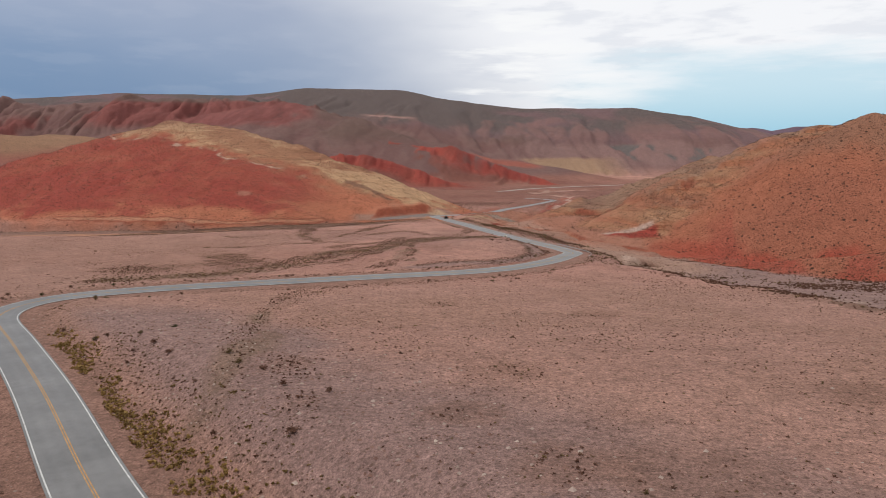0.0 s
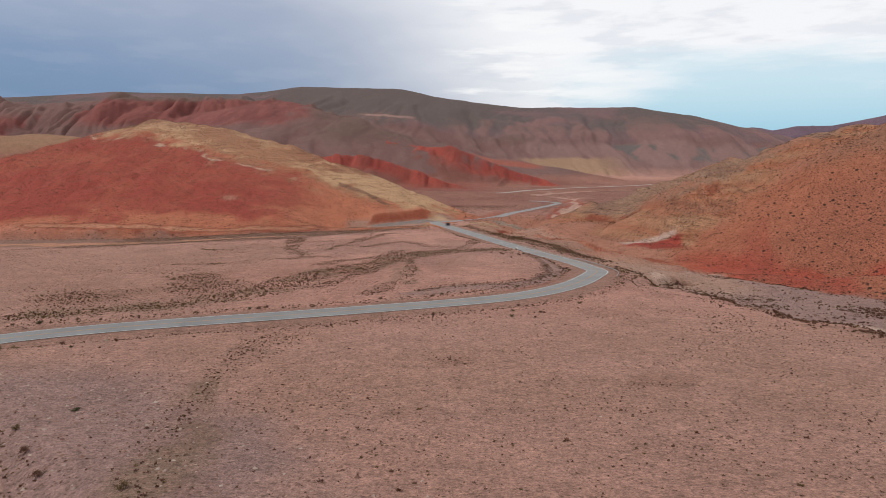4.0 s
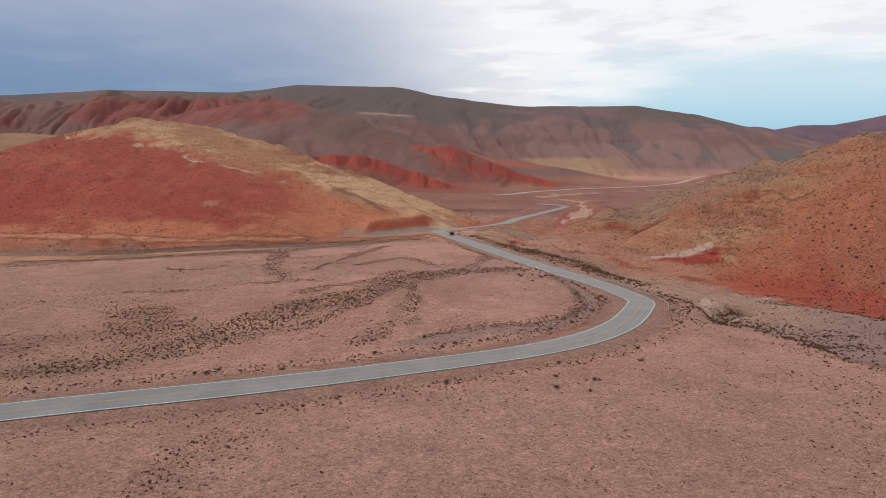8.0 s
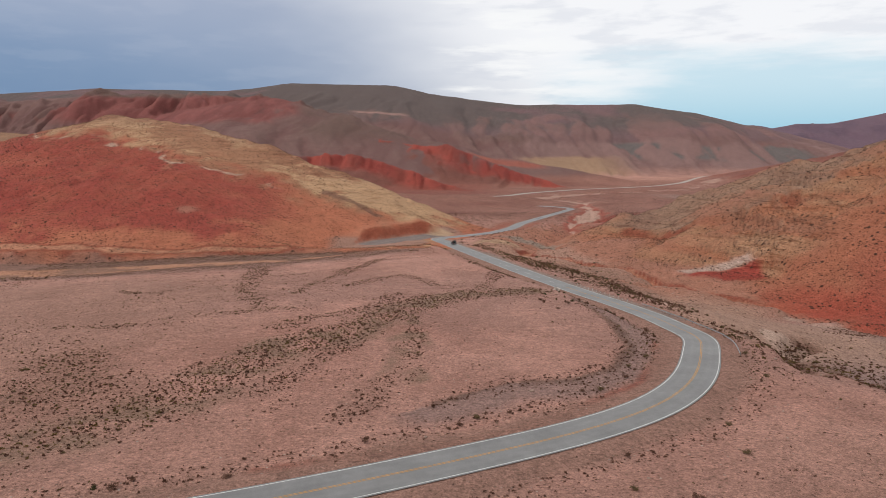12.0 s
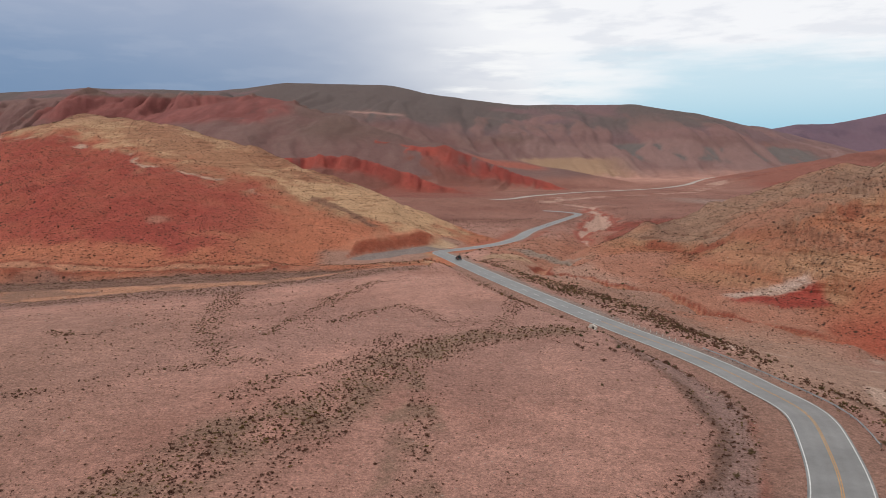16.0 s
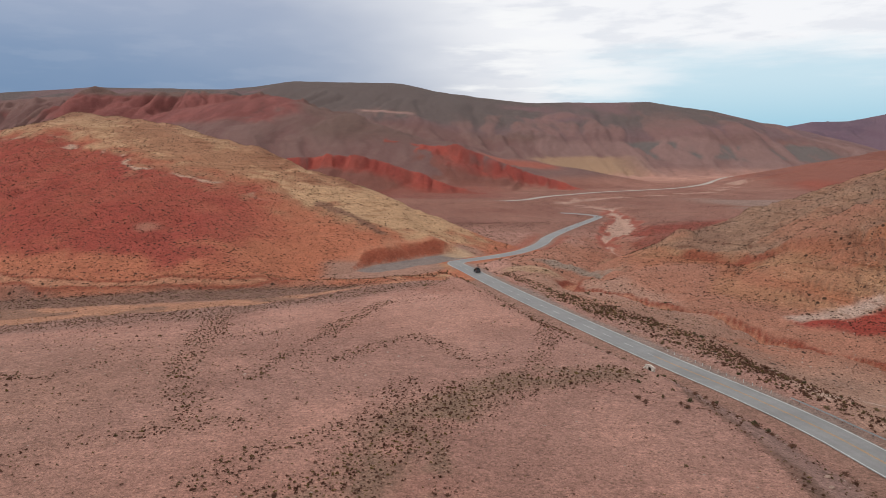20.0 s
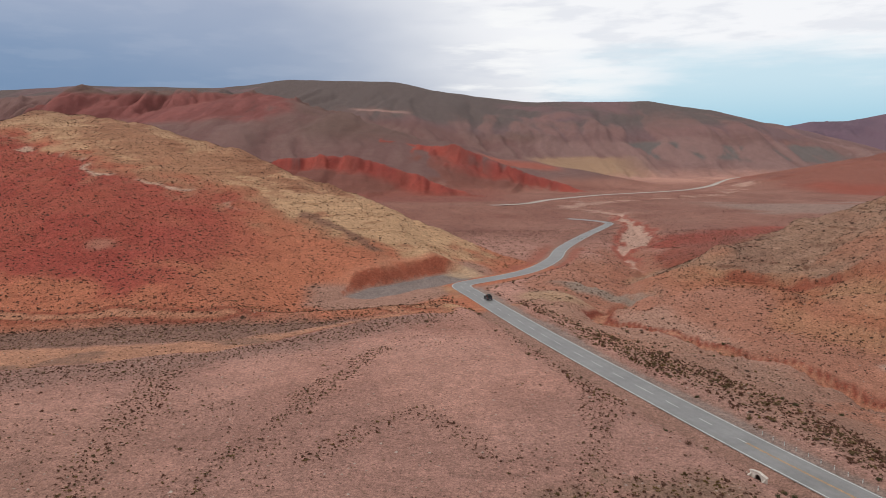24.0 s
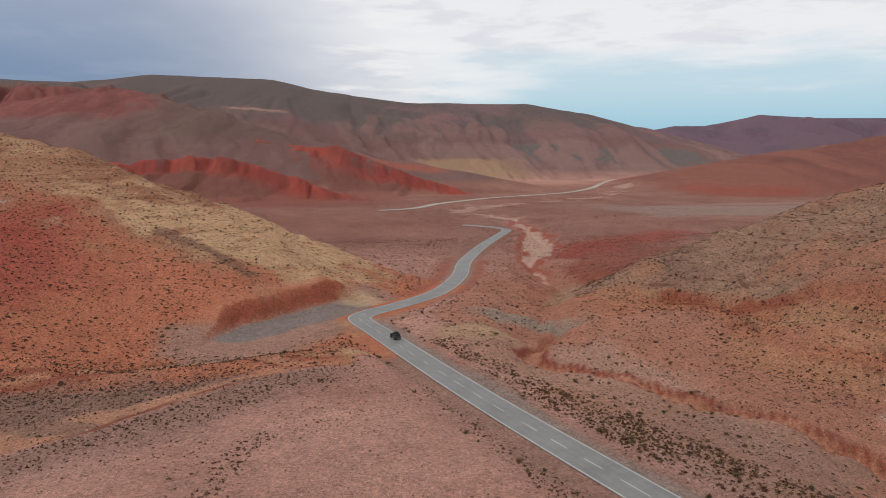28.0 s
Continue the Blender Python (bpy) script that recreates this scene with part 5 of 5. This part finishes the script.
for gx_, gy_, gz_, turn in line[::2]:
    ob = new("rail_post", leg_mesh)
    ob.parent = rail
    ob.matrix_basis = Matrix.Translation((gx_ + 0.13 * math.sin(turn), gy_ - 0.13 * math.cos(turn), gz_)) @ Matrix.Rotation(turn, 4, "Z")

# ---- culvert under the straight ----
def culvert(x, y, z, turn):
    top = tagged(new("culvert"), "small white concrete culvert headwall with an arched opening", "culvert")
    wall = [(1.5, -0.9), (1.5, 0.75), (0.0, 1.05), (-1.5, 0.75), (-1.5, -0.9), (-0.62, -0.9)]
    wall += [(-0.62 * math.cos(a), 0.1 + 0.62 * math.sin(a)) for a in (radians(d) for d in range(0, 181, 18))]
    wall += [(0.62, -0.9)]
    bm = bmesh.new()
    prism(bm, wall, -0.16, 0.16)
    bmesh.ops.triangulate(bm, faces=[f for f in bm.faces if len(f.verts) > 4])
    part("headwall", bm, concrete, top)
    for side in (1, -1):
        cap = [(0.0, 1.06), (side * 1.6, 0.76), (side * 1.6, 0.9), (0.0, 1.2)]
        part("coping", prism(bmesh.new(), cap, -0.24, 0.24), concrete, top)
        wing = bmesh.new()
        box(wing, -1.5, -0.16, side * 1.32 - 0.11, side * 1.32 + 0.11, -0.9, 0.55)
        for v in wing.verts:
            if v.co.x < -1 and v.co.z > 0:
                v.co.z = -0.2
        part("wing_wall", wing, concrete, top)
    pipe = bmesh.new()
    ring = [(0.7 * math.cos(2 * math.pi * k / 20), 0.1 + 0.7 * math.sin(2 * math.pi * k / 20)) for k in range(20)]
    rows = [[pipe.verts.new((px, py, pz)) for py, pz in ring] for px in (0.15, 0.7)]
    for k in range(20):
        pipe.faces.new((rows[0][k], rows[1][k], rows[1][(k + 1) % 20], rows[0][(k + 1) % 20]))
    pipe.faces.new(rows[1])
    part("barrel", pipe, dark_hollow, top, "dark hollow barrel of the culvert")
    top.matrix_basis = Matrix.Translation((x, y, z)) @ Matrix.Rotation(turn, 4, "Z")
    return top


gx_, gy_, gz_, turn = place_on_road(338.5, 12.2)
culvert(gx_, gy_, float(ground_z(np.array(gx_), np.array(gy_))) + 0.1, turn - radians(90))

# ---- the same road far down the valley, and its bed of sand beside ----
FAR_ROAD = [(40, 1035), (94, 1069), (129, 1141), (190, 1215), (248, 1277), (392, 1377), (480, 1490), (580, 1640), (700, 1780), (800, 1850)]
FAR_LINE = spline([(a, b, 0.0) for a, b in FAR_ROAD], 12)
FAR_LINE = [(a, b, float(ground_z(np.array(a), np.array(b)))) for a, b, _ in FAR_LINE]
pale_gravel = plain("pale_gravel", (0.42, 0.36, 0.32), 0.9, vary=0.2, scale=0.05)
v, f = ribbon(evened(FAR_LINE, 4), 5.5, -5.5, 0.5)
tagged(mesh_object("far_road", v, f, pale_gravel), "pale dusty continuation of the road far down the valley", "road", kind="structure")

# ---- the dark off-road car driving away along the straight ----
paint = plain("car_paint", (0.022, 0.024, 0.028), 0.25, 0.2, 0.6, vary=0.1)
glass_dark = plain("tinted_glass", (0.012, 0.014, 0.016), 0.08, 0.0, 0.6, vary=0.05)
rubber = plain("rubber", (0.02, 0.02, 0.02), 0.85)
alloy = plain("alloy", (0.5, 0.5, 0.5), 0.35, 0.9, 0.5)
black_plastic = plain("black_plastic", (0.025, 0.025, 0.027), 0.6)
lamp_red = plain("lamp_red", (0.35, 0.02, 0.015), 0.25, 0.0, 0.5)
lamp_clear = plain("lamp_clear", (0.75, 0.75, 0.75), 0.15, 0.0, 0.5)


def tapered(bm, x0, x1, outline, taper):
    """A solid of the given side outline (y, z, inset), narrowed at each point by its inset."""
    rows = []
    for side, x in ((-1, x0), (1, x1)):
        rows.append([bm.verts.new((x - side * t, y, z)) for y, z, t in outline])
    n = len(outline)
    bm.faces.new(rows[0][::-1])
    bm.faces.new(rows[1])
    for k in range(n):
        bm.faces.new((rows[0][k], rows[0][(k + 1) % n], rows[1][(k + 1) % n], rows[1][k]))
    bmesh.ops.recalc_face_normals(bm, faces=bm.faces)
    bmesh.ops.bevel(bm, geom=list(bm.edges), offset=taper, segments=2, affect="EDGES")
    return bm


def car():
    top = new("car")
    body = [(-2.3, 0.45, 0.05), (-2.35, 0.75, 0.02), (-2.25, 1.08, 0.05), (0.75, 1.1, 0.04), (2.1, 0.98, 0.1), (2.3, 0.8, 0.12), (2.32, 0.5, 0.1), (1.9, 0.36, 0.04), (-2.0, 0.36, 0.04)]
    part("body", tapered(bmesh.new(), -0.93, 0.93, body, 0.05), paint, top)
    cabin = [(-2.2, 1.05, 0.06), (-2.05, 1.68, 0.2), (-1.8, 1.76, 0.24), (-0.1, 1.76, 0.24), (0.2, 1.7, 0.22), (0.95, 1.05, 0.08)]
    part("cabin", tapered(bmesh.new(), -0.9, 0.9, cabin, 0.04), paint, top)
    for side in (-1, 1):
        for y0, y1 in ((-2.0, -1.3), (-1.22, -0.35), (-0.27, 0.55)):
            bm = bmesh.new()
            lean = 0.42 if y1 > 0 else 0.0
            corners = [(y0, 1.16, 0.846), (y1, 1.16, 0.846), (y1 - lean, 1.62, 0.72), (y0 + (0.08 if y0 < -1.5 else 0), 1.62, 0.72)]
            quad = [bm.verts.new((side * (t + 0.012), y, z)) for y, z, t in corners]
            inner = [bm.verts.new((side * (t - 0.01), y, z)) for y, z, t in corners]
            bm.faces.new(quad)
            for k in range(4):
                bm.faces.new((quad[k], quad[(k + 1) % 4], inner[(k + 1) % 4], inner[k]))
            bmesh.ops.recalc_face_normals(bm, faces=bm.faces)
            part("side_window", bm, glass_dark, top)
        part("mirror", box(bmesh.new(), side * 0.98 - 0.1, side * 0.98 + 0.1, 0.55, 0.66, 1.1, 1.26, 0.02), black_plastic, top)
        part("tail_light", box(bmesh.new(), side * 0.78 - 0.09, side * 0.78 + 0.09, -2.37, -2.26, 0.78, 1.06, 0.02), lamp_red, top)
        part("headlight", box(bmesh.new(), side * 0.66 - 0.16, side * 0.66 + 0.16, 2.14, 2.27, 0.74, 0.9, 0.02), lamp_clear, top)
        for y in (-1.4, 1.45):
            wheel = part("wheel", drum(bmesh.new(), 0.3, side * 0.92 - 0.1, side * 0.92 + 0.1, y, 0.38, 16), black_plastic, top)
            part("tyre", drum(bmesh.new(), 0.38, side * 0.8 - 0.13, side * 0.8 + 0.13, y, 0.38, 24), rubber, wheel)
            part("rim", drum(bmesh.new(), 0.22, side * 0.93 - 0.11, side * 0.93 + 0.11, y, 0.38, 12), alloy, wheel)
    for name, pts in (("rear_window", [(-2.19, 1.16, 0.72), (-2.09, 1.6, 0.6)]), ("windscreen", [(0.9, 1.12, 0.74), (0.28, 1.66, 0.6)])):
        bm = bmesh.new()
        push = -0.02 if name == "rear_window" else 0.035
        (ya, za, wa), (yb, zb, wb) = pts
        quad = [bm.verts.new(c) for c in ((-wa, ya + push, za), (wa, ya + push, za), (wb, yb + push, zb), (-wb, yb + push, zb))]
        bm.faces.new(quad)
        bmesh.ops.solidify(bm, geom=list(bm.faces), thickness=0.01)
        part(name, bm, glass_dark, top)
    part("rear_bumper", box(bmesh.new(), -0.9, 0.9, -2.45, -2.25, 0.42, 0.62, 0.04), black_plastic, top)
    part("front_bumper", box(bmesh.new(), -0.86, 0.86, 2.2, 2.42, 0.4, 0.62, 0.04), black_plastic, top)
    part("number_plate", box(bmesh.new(), -0.22, 0.22, -2.475, -2.45, 0.48, 0.58), lamp_clear, top)
    rack = part("roof_rack", box(bmesh.new(), -0.62, 0.62, -1.75, -0.05, 1.84, 1.88, 0.015), black_plastic, top)
    part("luggage", box(bmesh.new(), -0.52, 0.52, -1.6, -0.3, 1.885, 2.08, 0.08), rubber, rack, "dark luggage bag strapped down")
    for side in (-1, 1):
        for y in (-1.6, -0.3):
            part("rack_foot", box(bmesh.new(), side * 0.58 - 0.03, side * 0.58 + 0.03, y - 0.04, y + 0.04, 1.74, 1.85), black_plastic, rack)
    return tagged(top, "dark grey off-road car with loaded roof rack on the asphalt", "car")


vehicle = car()
cx, cy, cz, turn = place_on_road(476.0, -1.75)
vehicle.matrix_basis = Matrix.Translation((cx, cy, cz + 0.004)) @ Matrix.Rotation(turn - radians(90), 4, "Z")


# ---- larger shrubs by the roadside ----
wood = plain("dry_wood", (0.1, 0.07, 0.05), 0.95)
bush_green = leaf_material("bush_green", (0.045, 0.042, 0.02), (0.11, 0.1, 0.045))


def shrub(seed, leaf, label):
    r = random.Random(seed)
    top = new("shrub")
    bm = bmesh.new()
    tips = []
    for k in range(9):
        a, e = r.uniform(0, 2 * math.pi), r.uniform(0.5, 1.35)
        out = Vector((math.cos(a) * math.cos(e), math.sin(a) * math.cos(e), math.sin(e))) * r.uniform(0.5, 0.8)
        side = out.cross(Vector((0, 0, 1))).normalized() * 0.025
        up = out.cross(side).normalized() * 0.025
        base = [bm.verts.new(w + Vector((0, 0, -0.1))) for w in (side, -side * 0.5 + up, -side * 0.5 - up)]
        tip = bm.verts.new(out)
        for i in range(3):
            bm.faces.new((base[i], base[(i + 1) % 3], tip))
        tips.append(out)
    part("stems", bm, wood, top)
    bm = bmesh.new()
    for k in range(260):
        c = r.choice(tips) * r.uniform(0.55, 1.15) + Vector((r.gauss(0, 0.16), r.gauss(0, 0.16), r.gauss(0, 0.1)))
        c.z = max(c.z, 0.02)
        d1 = Vector((r.gauss(0, 1), r.gauss(0, 1), r.gauss(0, 1))).normalized() * r.uniform(0.05, 0.12)
        d2 = d1.cross(Vector((r.gauss(0, 1), r.gauss(0, 1), r.gauss(0, 1)))).normalized() * r.uniform(0.04, 0.08)
        bm.faces.new([bm.verts.new(c + v) for v in (-d1, d2, d1, -d2)])
    part("foliage", bm, leaf, top)
    return tagged(top, label, "shrub", "shrubs beside the road")


KINDS = [shrub(1, bush_green, "dark green rounded shrub on the earth verge"), shrub(2, scrub_olive, "olive grey shrub on the earth verge"), shrub(3, scrub_brown, "dry brown shrub on the earth verge"), shrub(4, scrub_olive, "sprawling olive shrub on bare soil")]
rr = random.Random(77)
spots = []
for k in range(70, len(FINE) - 60):
    a, b = FINE[k], FINE[k + 1]
    s = math.dist(a[:2], b[:2])
    nx_, ny_ = -(b[1] - a[1]) / s, (b[0] - a[0]) / s
    for side in (1, -1):
        if rr.random() < (0.26 if side > 0 else 0.14):
            off = side * (rr.uniform(8.2, 13.0) if side > 0 else rr.uniform(8.5, 24.0))
            spots.append((a[0] + nx_ * off, a[1] + ny_ * off))
for k in range(150):
    spots.append((rr.uniform(20, 70), rr.uniform(300, 470)))
used = set()
for k in range(9):
    gx_, gy_, _, _ = place_on_road(466.0 + 4.0 * k, -7.4 - 0.8 * (k % 3))
    spots.append((gx_, gy_))
for px, py in spots:
    road_gap = float(along(np.array(px), np.array(py), ROAD_LINE)[0])
    yard_gap = float(along(np.array(px), np.array(py), PAD)[0])
    if road_gap < 7.8 or yard_gap < 14 or not 60 < py < 560 or math.hypot(px - 26, py - 338) < 5:
        continue
    kind = rr.choice((0, 1, 2, 2, 2, 3))
    at = Matrix.Translation((px, py, float(ground_z(np.array(px), np.array(py))) - 0.02)) @ Matrix.Rotation(rr.uniform(0, 6.3), 4, "Z") @ Matrix.Diagonal((*[rr.uniform(0.5, 1.15)] * 2, rr.uniform(0.45, 0.95), 1))
    if kind in used:
        twin = copy_thing(KINDS[kind], at)
        twin.scale = at.to_scale()
    else:
        KINDS[kind].matrix_basis = at
        used.add(kind)

# ---- boulders near the road ----
boulder_stone = plain("boulder_stone", (0.36, 0.25, 0.2), 0.95, vary=0.3, scale=2.5)


def boulder(seed):
    bm = bmesh.new()
    bmesh.ops.create_icosphere(bm, subdivisions=2, radius=1.0)
    for v in bm.verts:
        v.co *= 1 + 0.35 * noise.noise(v.co * 1.3 + Vector((seed * 7.1, 0, 0)))
        v.co.z *= 0.65
    me = bpy.data.meshes.new("boulder")
    bm.to_mesh(me)
    bm.free()
    me.materials.append(boulder_stone)
    return tagged(new("boulder", me), "pale weathered boulder lying on the verge", "boulder", "boulders near the road")


ROCKS = [boulder(k) for k in range(3)]
fresh = {0, 1, 2}
for k in range(46):
    a = FINE[rr.randrange(70, 330)]
    px, py = a[0] + rr.choice((-1, 1)) * rr.uniform(9, 26), a[1] + rr.uniform(-8, 8)
    if float(along(np.array(px), np.array(py), ROAD_LINE)[0]) < 8.5 or not 62 < py < 520:
        continue
    kind, size = k % 3, rr.uniform(0.16, 0.5)
    at = Matrix.Translation((px, py, float(ground_z(np.array(px), np.array(py))) + size * 0.3)) @ Matrix.Rotation(rr.uniform(0, 6.3), 4, "Z")
    if kind in fresh:
        fresh.discard(kind)
        ob = ROCKS[kind]
        ob.matrix_basis = at
    else:
        ob = copy_thing(ROCKS[kind], at)
    ob.scale = (size, size * rr.uniform(0.7, 1.0), size)
